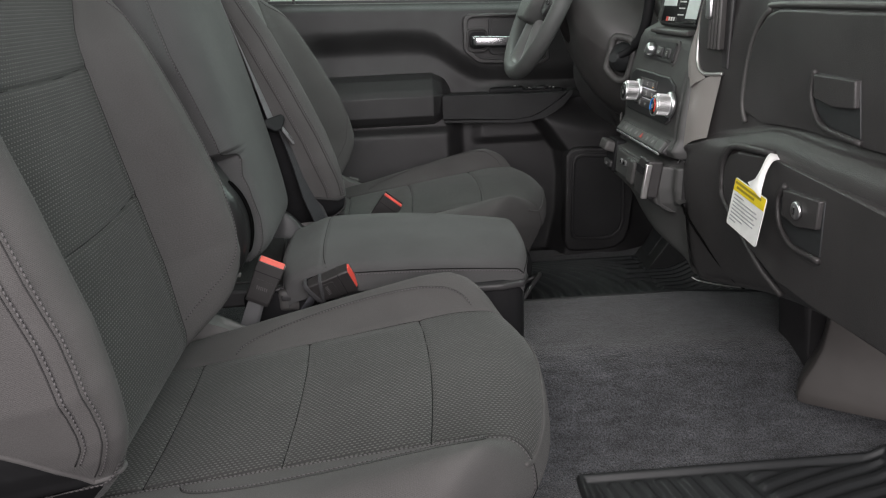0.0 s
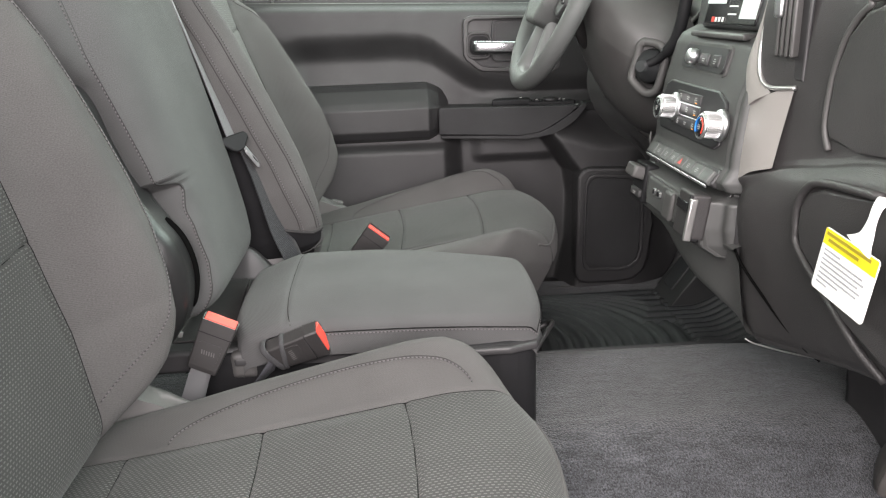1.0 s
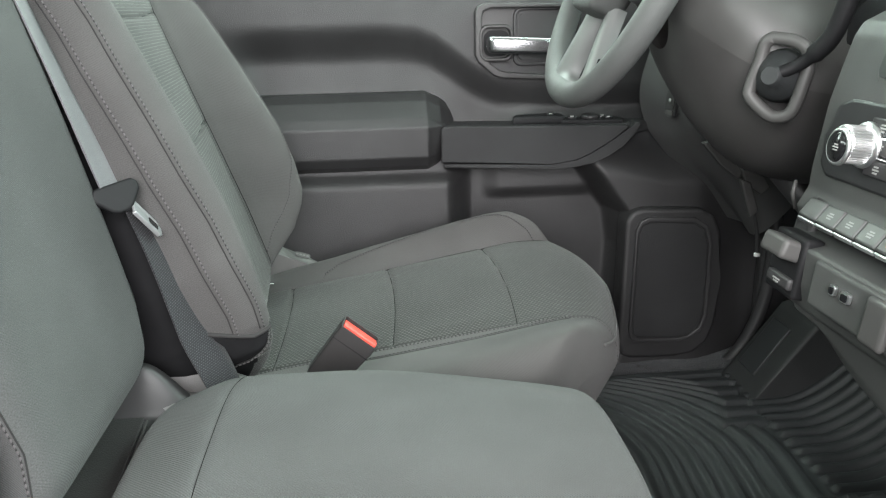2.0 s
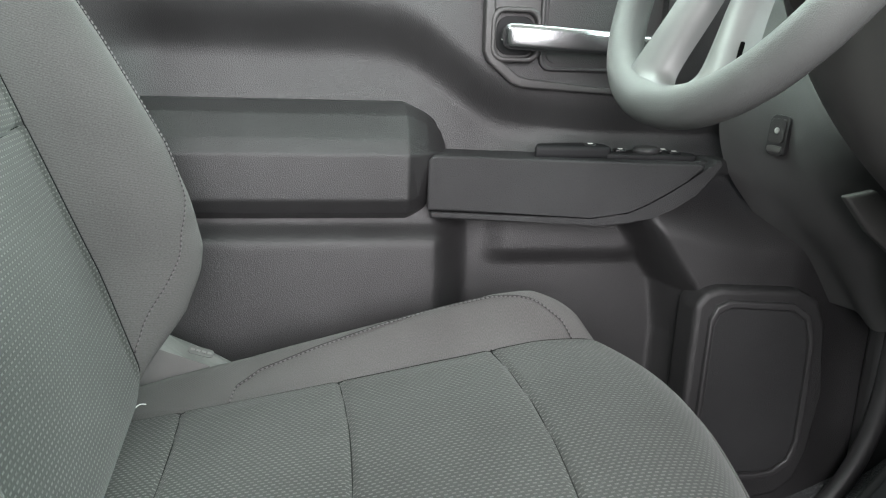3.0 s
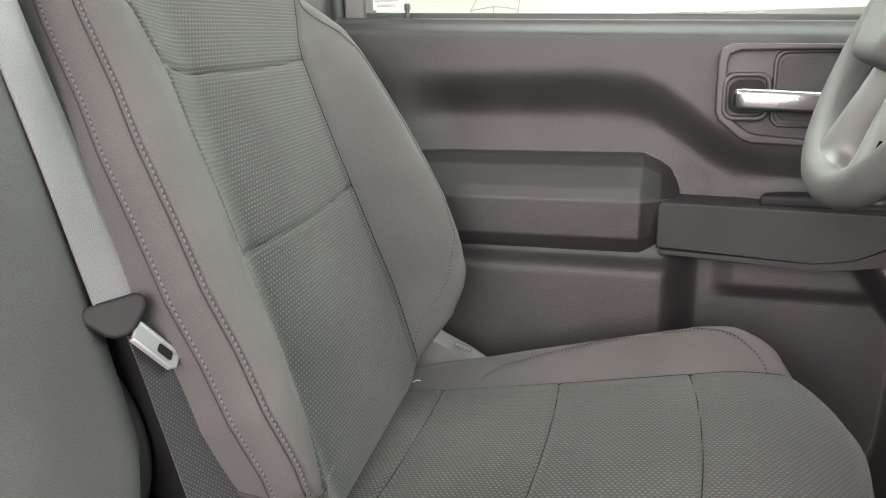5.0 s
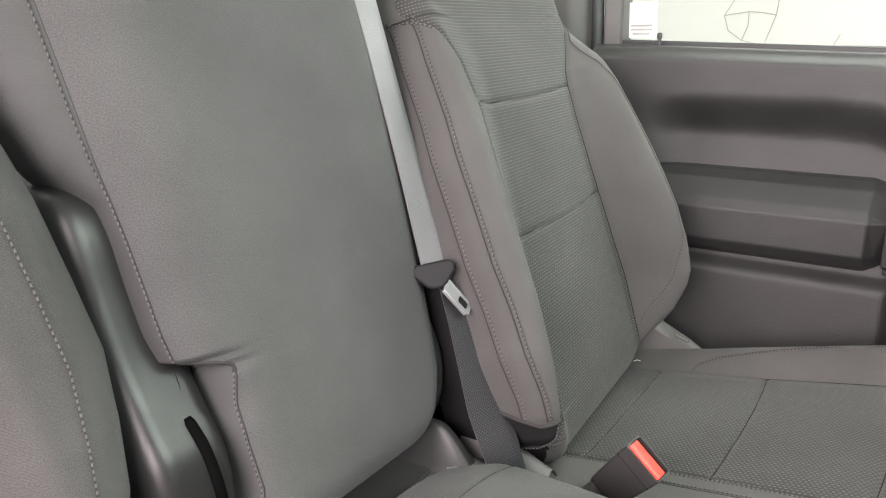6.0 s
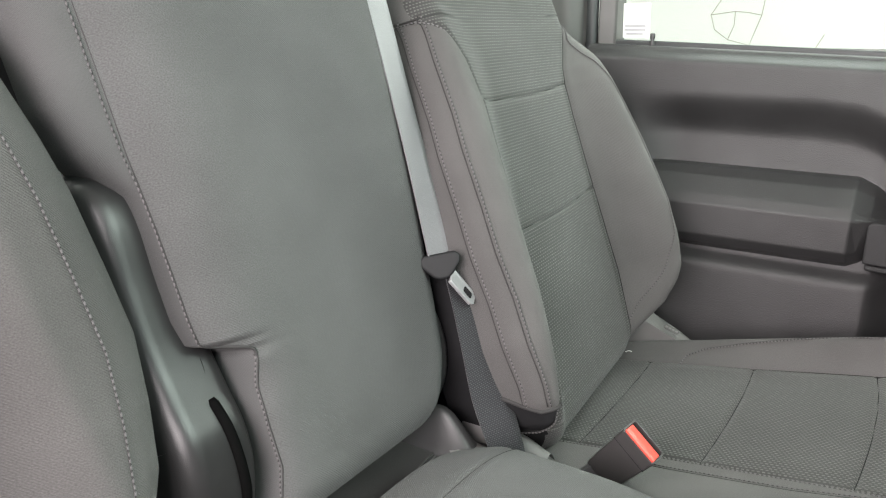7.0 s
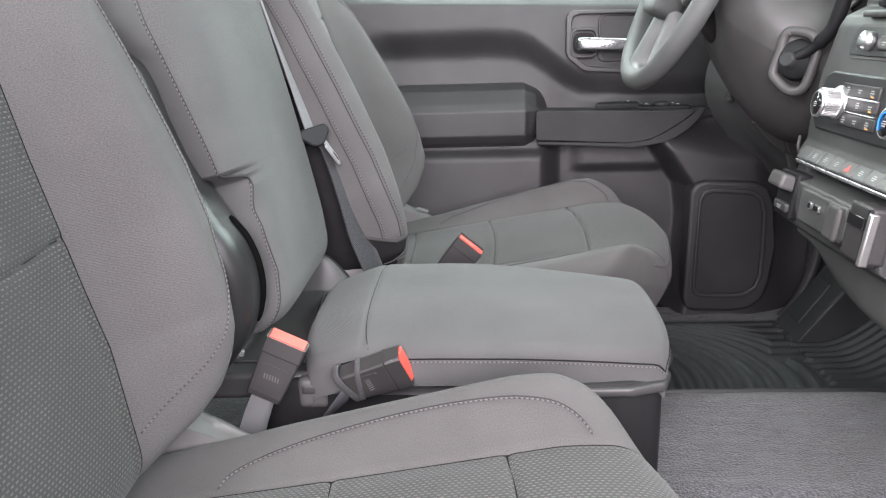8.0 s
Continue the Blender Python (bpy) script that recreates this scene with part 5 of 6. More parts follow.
    for k in range(8):
        y = 0.1280 - 0.0290 * k
        key = part("toggle", block(0.0272, 0.0195, 0.009, dash_frame(0.4170, y, 0.5555, 38), 0.002), GREYKEY, row)
        part("toggle_edge", block(0.0262, 0.0026, 0.005, dash_frame(0.4090, y, 0.5460, 60), 0.001), BRIGHT, key)
        if k == 4:
            part("hazard_mark", prism([(-0.005, -0.004), (0.005, -0.004), (0, 0.005)], 0.0006, dash_frame(0.4134, y, 0.5580, 38), 0.0), RED, key)
        elif 0 < k < 7:
            icon_bars(key, dash_frame(0.4134, y, 0.5580, 38), 0.009, 0.0013, 3)
    # sockets under a small lid
    usb = part("socket_panel", prism([(-0.060, -0.020), (0.055, -0.020), (0.062, -0.014), (0.058, 0.022), (-0.062, 0.022)], 0.014, dash_frame(0.4060, 0.022, 0.500, 8), 0.004, 3), STACK, ob)
    for y, w in ((0.046, 0.008), (0.028, 0.012)):
        port = part("usb_port", prism(rounded(w, 0.009, 0.002), 0.003, dash_frame(0.3925, y, 0.508, 8), 0.0006), CHROME, usb)
        part("port_hole", prism(rounded(w * 0.7, 0.006, 0.0015), 0.001, dash_frame(0.3896, y, 0.508, 8), 0.0), GLOSS, port)
    part("socket_lid", block(0.030, 0.040, 0.010, dash_frame(0.3915, -0.014, 0.502, 8), 0.005, 3), GREY, usb)
    icon_bars(usb, dash_frame(0.3915, 0.046, 0.494, 8), 0.010, 0.0012, 2)
    # brake controller beside the sockets
    bk = part("brake_controller", block(0.046, 0.060, 0.026, dash_frame(0.4000, -0.073, 0.506, 8), 0.004, 3), GRAIN, ob)
    part("slider", block(0.007, 0.056, 0.010, dash_frame(0.3880, -0.0985, 0.505, 8), 0.002), BRIGHTTRIM, bk, "bright metal slide")
    part("display", block(0.034, 0.012, 0.002, dash_frame(0.3862, -0.073, 0.520, 8), 0.001), GLOSS, bk)
    part("controller_rail", block(0.004, 0.060, 0.020, dash_frame(0.3945, -0.0935, 0.505, 8), 0.001), SWITCHBLACK, bk)
    # parking brake release
    pb = part("brake_release", block(0.052, 0.060, 0.020, dash_frame(0.4045, 0.132, 0.503, 8), 0.004), SWITCHBLACK, ob)
    part("release_grip", block(0.040, 0.020, 0.030, dash_frame(0.3940, 0.132, 0.520, 20), 0.005, 3), GREY, pb)
    part("release_tray", block(0.040, 0.012, 0.012, dash_frame(0.3935, 0.130, 0.488, 8), 0.003), SATIN, pb)
    icon_bars(pb, dash_frame(0.3868, 0.130, 0.488, 8), 0.012, 0.0014, 2)
    part("end_trim", tube([(0.434, 0.1915, 0.540), (0.431, 0.194, 0.556), (0.432, 0.193, 0.570)], [0.0018, 0.0026, 0.0018], 8), GREY, ob)
    # screen
    sc = part("screen_housing", block(0.190, 0.125, 0.03, dash_frame(0.4950, 0.015, 0.792, 12), 0.008, 3), SATIN, ob)
    part("screen_sill", prism([(-0.086, 0.0), (0.086, 0.0), (0.080, 0.022), (-0.080, 0.022)], 0.008, pose(0.4505, 0.015, 0.722, 0, 0, -90), 0.003), GREY, sc)
    part("screen", block(0.158, 0.105, 0.004, dash_frame(0.4790, 0.015, 0.790, 12), 0.002), GLOSS, sc, "dark glossy touch screen, switched on")
    part("screen_tile", block(0.060, 0.050, 0.001, dash_frame(0.4745, 0.060, 0.790, 12), 0.0), SCREENPALE, sc)
    part("screen_tile", block(0.046, 0.080, 0.001, dash_frame(0.4755, -0.040, 0.786, 12), 0.0), SCREENPALE, sc)
    part("screen_mark", block(0.007, 0.007, 0.0012, dash_frame(0.4660, 0.062, 0.745, 12), 0.0), RED, sc)
    for k in range(3):
        part("screen_mark", block(0.005, 0.006, 0.0012, dash_frame(0.4660, 0.052 - 0.011 * k, 0.745, 12), 0.0), ICON, sc)
    for k in range(4):
        part("screen_line", block(0.026, 0.002, 0.001, dash_frame(0.4690 + 0.002 * k, 0.008, 0.752 + 0.010 * k, 12), 0.0), ICON, sc)
    return ob


def ribbed(radius, depth, teeth, m):
    """A fluted knob body."""
    bm, rings = bmesh.new(), []
    n = teeth * 4
    for r, z in ((radius, 0.0), (radius, 0.002), (radius, depth - 0.002), (radius - 0.0012, depth)):
        ring = []
        for k in range(n):
            rr = r - 0.0011 * (k % 4 in (0, 1))
            a = 2 * math.pi * k / n
            ring.append(bm.verts.new((rr * math.cos(a), rr * math.sin(a), z)))
        rings.append(ring)
    for a, b in zip(rings, rings[1:]):
        for k in range(n):
            bm.faces.new((a[k], a[(k + 1) % n], b[(k + 1) % n], b[k]))
    bm.faces.new(rings[0][::-1])
    bm.faces.new(rings[-1])
    bmesh.ops.transform(bm, matrix=m, verts=bm.verts[:])
    return bm


DARKSATIN = plastic("dark_satin_plastic", (0.026, 0.026, 0.027), 0.42, 2500.0, 0.0001, 0.1)
AMBER = plain("amber_lamp", (0.9, 0.35, 0.03), 0.4, 0.0, 0.6)
BLUE = plain("blue_band", (0.03, 0.25, 0.75), 0.4)
HOT = plain("red_band", (0.75, 0.05, 0.03), 0.4)
GREYKEY = plastic("grey_key", (0.085, 0.088, 0.085), 0.4, 2500.0, 0.0001, 0.1)
BRIGHTTRIM = plain("satin_metal_trim", (0.55, 0.54, 0.53), 0.35, 0.9)
SCREENPALE = plain("lit_screen", (0.55, 0.60, 0.58), 0.3, 0.0, 0.5)
DASH = dashboard()
glove_boxes(DASH)
centre_stack()


def steering_wheel():
    ob = thing("steering_wheel", "grey vinyl steering wheel with spokes and a padded hub", "steering wheel", pose(0.352, 0.527, 0.788))
    m = dash_frame(0.352, 0.527, 0.788, 24.8)
    R = 0.190
    ring = [m @ Vector(((R + 0.004 * math.cos(2 * a)) * math.cos(a), R * math.sin(a) + (0.010 * max(0, -math.sin(a)) ** 6), 0)) for a in np.linspace(0, 2 * math.pi, 90, endpoint=False)]
    part("rim", tube(ring, 0.0175, 20, closed=True), LEATHER, ob)
    hub = [(-0.085, 0.035), (-0.07, 0.062), (0.07, 0.062), (0.085, 0.035), (0.070, -0.035), (0.045, -0.070), (-0.045, -0.070), (-0.070, -0.035)]
    h = part("hub", prism(hub, 0.05, m @ pose(0, 0, -0.012), 0.016, 4), LEATHER, ob)
    part("badge", prism([(-0.030, -0.009), (0.030, -0.009), (0.030, 0.009), (-0.030, 0.009)], 0.003, m @ pose(0, 0.012, 0.037), 0.002), BRIGHTTRIM, h, "plain bright oblong badge")
    for sx in (-1, 1):
        arm = [(sx * 0.07, 0.030), (sx * 0.178, 0.016), (sx * 0.180, -0.020), (sx * 0.07, -0.030)]
        sp = part("spoke", prism(arm if sx > 0 else arm[::-1], 0.022, m @ pose(0, 0, -0.010), 0.007, 3), GREY, ob)
        pod = [(sx * 0.075, 0.022), (sx * 0.150, 0.014), (sx * 0.152, -0.028), (sx * 0.120, -0.052), (sx * 0.075, -0.040)]
        part("switch_pod", prism(pod if sx > 0 else pod[::-1], 0.030, m @ pose(0, 0, -0.016), 0.006, 3), SATIN, sp)
        for k in range(4):
            part("button", block(0.012, 0.010, 0.004, m @ pose(sx * (0.090 + 0.016 * k), -0.004 - 0.006 * k, 0.015), 0.0015), GLOSS, sp)
    # split lower spoke: two arms that meet in a broad foot along the rim
    outer, inside = [], []
    for x, y in ((-0.056, -0.056), (-0.066, -0.095), (-0.080, -0.130), (-0.092, -0.156), (-0.082, -0.166), (-0.050, -0.176), (0.0, -0.181)):
        outer.append((x, y))
    for x, y in ((-0.020, -0.060), (-0.025, -0.095), (-0.032, -0.126), (-0.034, -0.146), (-0.029, -0.155), (-0.017, -0.160), (0.0, -0.161)):
        inside.append((x, y))
    outer, inside = (spline(c + [(-x, y) for x, y in c[-2::-1]], 80) for c in (outer, inside))
    prof = ((0.0, -0.012), (0.02, -0.002), (0.08, 0.005), (0.25, 0.009), (0.6, 0.008), (0.88, 0.003), (0.98, -0.004), (1.0, -0.016))
    P = np.array([[tuple(m @ Vector((a[0] + (b[0] - a[0]) * t, a[1] + (b[1] - a[1]) * t, h))) for t, h in prof] for a, b in zip(outer, inside)])
    part("lower_spoke", grid("lower_spoke", P), GREYRIM, ob)
    part("spoke_joint", tube([m @ Vector((p[0], p[1], 0.0015)) for p in outer[12:-12]], 0.0016, 6), VOID, ob)
    return ob


SHROUD = plastic("brown_black_plastic", (0.062, 0.059, 0.058), 0.42, 1000.0, 0.0003, 0.3)
GREYRIM = plastic("satin_grey_plastic", (0.14, 0.143, 0.14), 0.42, 1500.0, 0.0002, 0.2)
steering_wheel()


RING = [(0.450, 0.303, 0.705), (0.465, 0.287, 0.702), (0.474, 0.277, 0.695), (0.477, 0.272, 0.681), (0.473, 0.273, 0.655), (0.466, 0.277, 0.627), (0.457, 0.286, 0.620), (0.448, 0.296, 0.623), (0.435, 0.310, 0.639), (0.434, 0.313, 0.650), (0.441, 0.310, 0.679), (0.444, 0.308, 0.698)]
BOOT = turned((0.69, -0.72, 0.0), (-0.72, -0.69, 0.08), (0.4570, 0.2965, 0.664))


def column():
    ob = thing("steering_column", "grey and black shroud of the steering column with a shift lever boot", "steering column", pose(0.45, 0.44, 0.60))
    axis = []
    for x, z, ry, rz, mid_y in ((0.376, 0.745, 0.060, 0.060, 0.500), (0.392, 0.722, 0.092, 0.085, 0.482), (0.428, 0.692, 0.125, 0.115, 0.458), (0.48, 0.665, 0.140, 0.135, 0.443), (0.55, 0.650, 0.150, 0.140, 0.440)):
        axis.append([(x, z, ry, rz, mid_y)])
    top, bottom = [], []
    for (x, z, ry, rz, mid_y), in axis:
        top.append([(x - 0.02 * math.sin(a), mid_y + ry * math.cos(a) * (0.84 if math.cos(a) > 0 else 1.0), z + rz * math.sin(a)) for a in np.linspace(-0.12, math.pi + 0.12, 24)])
        bottom.append([(x + 0.02 * math.sin(-a), mid_y + ry * 1.012 * math.cos(a) * (0.84 if math.cos(a) > 0 else 1.0), z + rz * 1.012 * math.sin(a)) for a in np.linspace(-0.10, -math.pi + 0.10, 24)])
    part("upper_shroud", loft("upper_shroud", top, 30, 40), GREY, ob)
    part("lower_shroud", loft("lower_shroud", bottom, 30, 40), SHROUD, ob)
    # boot of the shift lever on the shroud's side
    m = BOOT
    boot = part("boot_ring", tube(spline(RING + RING[:1], 60)[:-1], 0.0072, 10, closed=True), GREY, ob, "thick grey rubber ring")
    part("boot", lathe([(0.0, -0.012), (0.030, -0.010), (0.026, 0.004), (0.018, 0.012), (0.012, 0.022), (0.009, 0.030)], m, 24), RUBBER, boot)
    part("shift_lever", tube(spline([tuple(m @ Vector((0, 0, 0.022))), (0.462, 0.272, 0.676), (0.474, 0.258, 0.690), (0.484, 0.244, 0.712), (0.490, 0.232, 0.76), (0.492, 0.226, 0.83)], 24), [0.007] * 9 + [0.010] * 15, 12), SWITCHBLACK, ob)
    # instrument cluster under its hood
    part("cluster_hood", loft("cluster_hood", [[(0.50, y, 0.90), (0.53, y, 0.915), (0.66, y, 0.92)] for y in (0.20, 0.44, 0.68)], 20, 12), GRAIN, ob)
    face = part("cluster_face", block(0.42, 0.20, 0.02, dash_frame(0.568, 0.44, 0.790, 15), 0.006), GLOSS, ob)
    part("gauge_ring", lathe([(0.058, 0), (0.061, 0.006), (0.056, 0.007), (0.054, 0.0)], dash_frame(0.556, 0.345, 0.785, 15), 40), BRIGHTTRIM, face)
    part("gauge_ring", lathe([(0.058, 0), (0.061, 0.006), (0.056, 0.007), (0.054, 0.0)], dash_frame(0.556, 0.535, 0.785, 15), 40), BRIGHTTRIM, face)
    part("needle", block(0.036, 0.003, 0.002, dash_frame(0.548, 0.365, 0.778, 15) @ pose(0, 0, 0, 0, 0, 30), 0.0), RED, face)
    part("needle", block(0.030, 0.003, 0.002, dash_frame(0.548, 0.525, 0.770, 15) @ pose(0, 0, 0, 0, 0, -20), 0.0), RED, face)
    part("cluster_line", block(0.30, 0.004, 0.004, dash_frame(0.540, 0.44, 0.712, 15), 0.001), BRIGHT, face)
    # parking brake switch at the end of the panel
    m = dash_frame(0.5065, 0.714, 0.582, 4, 16)
    sw = part("brake_switch", prism(rounded(0.026, 0.044, 0.006), 0.005, m, 0.0015), SATIN, ob)
    part("rocker", prism(rounded(0.020, 0.026, 0.004), 0.004, m @ pose(0, 0.005, 0.003), 0.0012), GRAIN, sw)
    part("lower_lip", prism(rounded(0.020, 0.007, 0.003), 0.004, m @ pose(0, -0.015, 0.003), 0.0012), GREY, sw)
    part("icon", lathe([(0.0015, 0), (0.0034, 0), (0.0034, 0.0006), (0.0015, 0.0006)], m @ pose(0, 0.005, 0.0071), 16), ICONDIM, sw)
    return ob


column()


# ---- belts and buckles ----
def ribbon(centre, across, width, thick=0.0016, n=60):
    """A strap along places, flat across the given direction at each."""
    c = spline(centre, n)
    w = spline(across, n)
    w /= np.linalg.norm(w, axis=1, keepdims=True)
    t = np.gradient(c, axis=0)
    t /= np.linalg.norm(t, axis=1, keepdims=True)
    nrm = np.cross(t, w)
    d = np.r_[0, np.cumsum(np.linalg.norm(np.diff(c, axis=0), axis=1))]
    half = np.interp(np.linspace(0, 1, n), np.linspace(0, 1, len(width)), width)[:, None] / 2
    loop = []
    for s, k in ((-1, 1), (-0.5, 1.3), (0.5, 1.3), (1, 1), (1, -1), (-1, -1), (-1, 1)):
        loop.append(c + w * half * s + nrm * thick / 2 * k)
    P = np.stack(loop, 1)
    UV = np.stack([np.broadcast_to(np.array([-1, -0.5, 0.5, 1, 1.05, -1.05, -1]) * 0.023, (n, 7)), np.broadcast_to(d[:, None], (n, 7))], -1)
    return grid("strap", P, UV)


def buckle(name, m, label, size, stalk=None, woven=False):
    """A buckle with its red button: mouth at x = 0, body along -x, width along y, thickness along z; size: length, width, thickness."""
    ob = thing(name, label, "seat belt buckle", m, "seat belt buckles")
    L, w, t = size[0], size[1] / 2, size[2] / 2
    # tapered body with a framed, hollow mouth
    bm = bmesh.new()
    rings = []
    for x, ky, kz in ((-L, 0.84, 0.80), (-L + 0.006, 0.88, 0.94), (-0.018, 0.98, 1.0), (-0.016, 1.0, 1.0), (0.0, 1.0, 1.0), (0.0, 0.93, 0.88), (-0.010, 0.92, 0.86)):
        rings.append([bm.verts.new((x, w * ky * a, t * kz * b)) for a, b in ((-1, -0.8), (-0.92, -1), (0.92, -1), (1, -0.8), (1, 0.8), (0.92, 1), (-0.92, 1), (-1, 0.8))])
    for a, b in zip(rings, rings[1:]):
        for k in range(8):
            bm.faces.new((a[k], a[(k + 1) % 8], b[(k + 1) % 8], b[k]))
    bm.faces.new(rings[0][::-1])
    bm.faces.new(rings[-1])
    for f in bmesh.ops.bevel(bm, geom=[e for e in bm.edges if max(v.co.x for v in e.verts) < -0.001], offset=0.0011, segments=2, profile=0.6, affect="EDGES", clamp_overlap=True)["faces"]:
        f.smooth = True
    bmesh.ops.transform(bm, matrix=m, verts=bm.verts[:])
    part("housing", bm, BUCKLE, ob)
    # button: slopes up from the slot to the back of the mouth
    side = [(-0.009, -0.82 * t), (0.0024, -0.82 * t), (0.0030, -0.55 * t), (-0.0010, 0.48 * t), (-0.009, 0.55 * t)]
    part("button", prism(side, 1.80 * w, m @ pose(0, 0.90 * w, 0, 90), 0.0008, 2), RED, ob, "red release button")
    part("slot", block(0.002, 1.62 * w, 0.26 * t, m @ pose(-0.0075, 0, 0.70 * t), 0.0003), GLOSS, ob)
    part("seam", block(0.0012, 1.96 * w, 2.01 * t, m @ pose(-0.0165, 0, 0), 0.0003), SWITCHBLACK, ob)
    part("plate", prism(rounded(0.026, 1.28 * w, 0.003), 0.0012, m @ pose(-0.60 * L, 0, 0.955 * t), 0.0004), BUCKLE, ob)
    for k in range(6):
        part("mark", block(0.0055, 0.0012, 0.0006, m @ pose(-0.60 * L, (k - 2.5) * 0.0030, t + 0.0006, 0, 0, 12), 0.0), MARK, ob)
    if stalk:
        part("stalk", ribbon(*stalk), WEBDARK if woven else STALK, ob)
    return ob


BUCKLE = plastic("buckle_black", (0.034, 0.032, 0.032), 0.42, 1200.0, 0.0003, 0.3)
MARK = plain("moulded_mark", (0.10, 0.097, 0.095), 0.5)
STALK = plastic("stalk_grey", (0.095, 0.095, 0.098), 0.5, 1500.0, 0.0002, 0.2)


buckle("seat_belt_buckle", turned((0.44, 0.036, 0.897), (0.012, -0.999, 0.034), (-0.2027, -0.1445, 0.4236)), "black buckle with a red button beside the passenger's seat", (0.067, 0.0425, 0.0245),
       ([(-0.230, -0.150, 0.370), (-0.240, -0.153, 0.345), (-0.252, -0.157, 0.310)], [(0.9, 0.05, -0.4), (0.9, 0.05, -0.4), (0.9, 0.05, -0.4)], [0.024, 0.026, 0.028], 0.005, 20))
buckle("seat_belt_buckle", turned((0.945, -0.04, 0.325), (0.085, -0.928, -0.362), (-0.0839, -0.1385, 0.3914)), "black buckle with a red button held in an elastic loop", (0.068, 0.0435, 0.0220),
       ([(-0.140, -0.140, 0.370), (-0.160, -0.146, 0.352), (-0.182, -0.152, 0.328), (-0.205, -0.158, 0.295)], [(0.35, 0.0, 0.9), (0.5, 0.1, 0.8), (0.6, 0.2, 0.7), (0.6, 0.2, 0.7)], [0.040, 0.044, 0.047, 0.047], 0.002, 30), True)
buckle("seat_belt_buckle", turned((0.606, -0.172, 0.776), (0.175, 0.981, 0.081), (-0.0162, 0.2171, 0.4186)), "black buckle with a red button beside the driver's seat", (0.075, 0.0445, 0.025),
       ([(-0.060, 0.228, 0.365), (-0.080, 0.230, 0.340), (-0.095, 0.232, 0.30)], [(0.7, 0.3, -0.4), (0.7, 0.3, -0.4), (0.7, 0.3, -0.4)], [0.03, 0.03, 0.03], 0.006, 20))


def elastic_loop():
    ob = thing("buckle_loop", "grey elastic loop that holds a buckle on the centre seat", "strap", pose(-0.135, -0.135, 0.37))
    for at, tilt, wide, tall, band in ((-0.065, 14, 0.0225, 0.0118, 0.008), (-0.052, -16, 0.0228, 0.0122, 0.006)):
        m = turned((0.945, -0.04, 0.325), (0.085, -0.928, -0.362), (-0.0839, -0.1385, 0.3914)) @ pose(at, 0, 0, 0, 0, tilt)
        rim = [(abs(math.cos(a)) ** 0.55 * math.copysign(wide, math.cos(a)), abs(math.sin(a)) ** 0.7 * math.copysign(tall, math.sin(a))) for a in np.linspace(0, 2 * math.pi, 49)]
        P = np.array([[tuple(m @ Vector((band * q, y * (1 + h), z * (1 + h)))) for q, h in ((-0.5, 0.0), (-0.46, 0.07), (-0.1, 0.10), (0.3, 0.09), (0.46, 0.07), (0.5, 0.0))] for k, (y, z) in enumerate(rim)])
        P[-1] = P[0]
        part("band", grid("band", P, np.stack(np.meshgrid(np.linspace(0, 0.14, 49), np.linspace(0, band, 6), indexing="ij"), -1)), GREYCLOTH, ob)
    return ob


GREYCLOTH = cloth("elastic_cloth", (0.052, 0.052, 0.054), "twill", 0.8)
elastic_loop()


def centre_belt():
    ob = thing("seat_belt", "grey lap and shoulder belt hanging beside the centre seat", "seat belt", pose(-0.2, 0.16, 0.39))
    # Same belt as the lap run; the paler colour holds the light from the side.
    part("shoulder_webbing", ribbon([(-0.355, 0.168, 1.00), (-0.312, 0.168, 0.862), (-0.266, 0.169, 0.710), (-0.230, 0.168, 0.598)], [(-0.2, 0.97, -0.05), (-0.2, 0.97, -0.05), (-0.15, 0.97, -0.05), (0.1, 0.97, 0.0)], [0.047, 0.046, 0.045, 0.044]), WEB_LIT, ob, "grey woven webbing, its side light put into a paler colour")
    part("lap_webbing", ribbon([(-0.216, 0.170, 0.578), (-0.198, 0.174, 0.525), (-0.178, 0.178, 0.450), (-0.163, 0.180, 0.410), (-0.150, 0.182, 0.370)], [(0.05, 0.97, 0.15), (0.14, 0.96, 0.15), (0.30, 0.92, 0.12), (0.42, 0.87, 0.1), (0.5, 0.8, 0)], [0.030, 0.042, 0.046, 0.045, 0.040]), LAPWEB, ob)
    m = turned((0.30, -0.12, -0.94), (0.49, -0.78, 0.38), (-0.2235, 0.1545, 0.594))
    plate = [(-0.008, -0.017), (-0.003, -0.0215), (0.004, -0.0205), (0.016, -0.010), (0.019, -0.004), (0.019, 0.004), (0.016, 0.010), (0.004, 0.0205), (-0.003, 0.0215), (-0.008, 0.017)]
    tongue = part("tongue_grip", prism(plate, 0.009, m @ pose(0, 0, -0.0045), 0.003, 3), SWITCHBLACK, ob)
    m = turned((0.020, 0.026, -0.041), (0.87, 0.09, 0.48), (-0.2165, 0.1475, 0.591))
    blade = part("tongue_blade", prism([(0.014, -0.009), (0.050, -0.008), (0.054, -0.005), (0.054, 0.005), (0.050, 0.008), (0.014, 0.009)], 0.0028, m, 0.0008), STEEL, tongue)
    for e in (-1, 1):
        part("blade_edge", block(0.036, 0.0030, 0.0042, m @ pose(0.032, e * 0.0078, 0.0014), 0.0010), STEEL, blade)
    part("blade_hole", prism(rounded(0.013, 0.008, 0.002), 0.0006, m @ pose(0.041, 0.0, 0.0027), 0.0), GLOSS, blade)
    return ob


centre_belt()


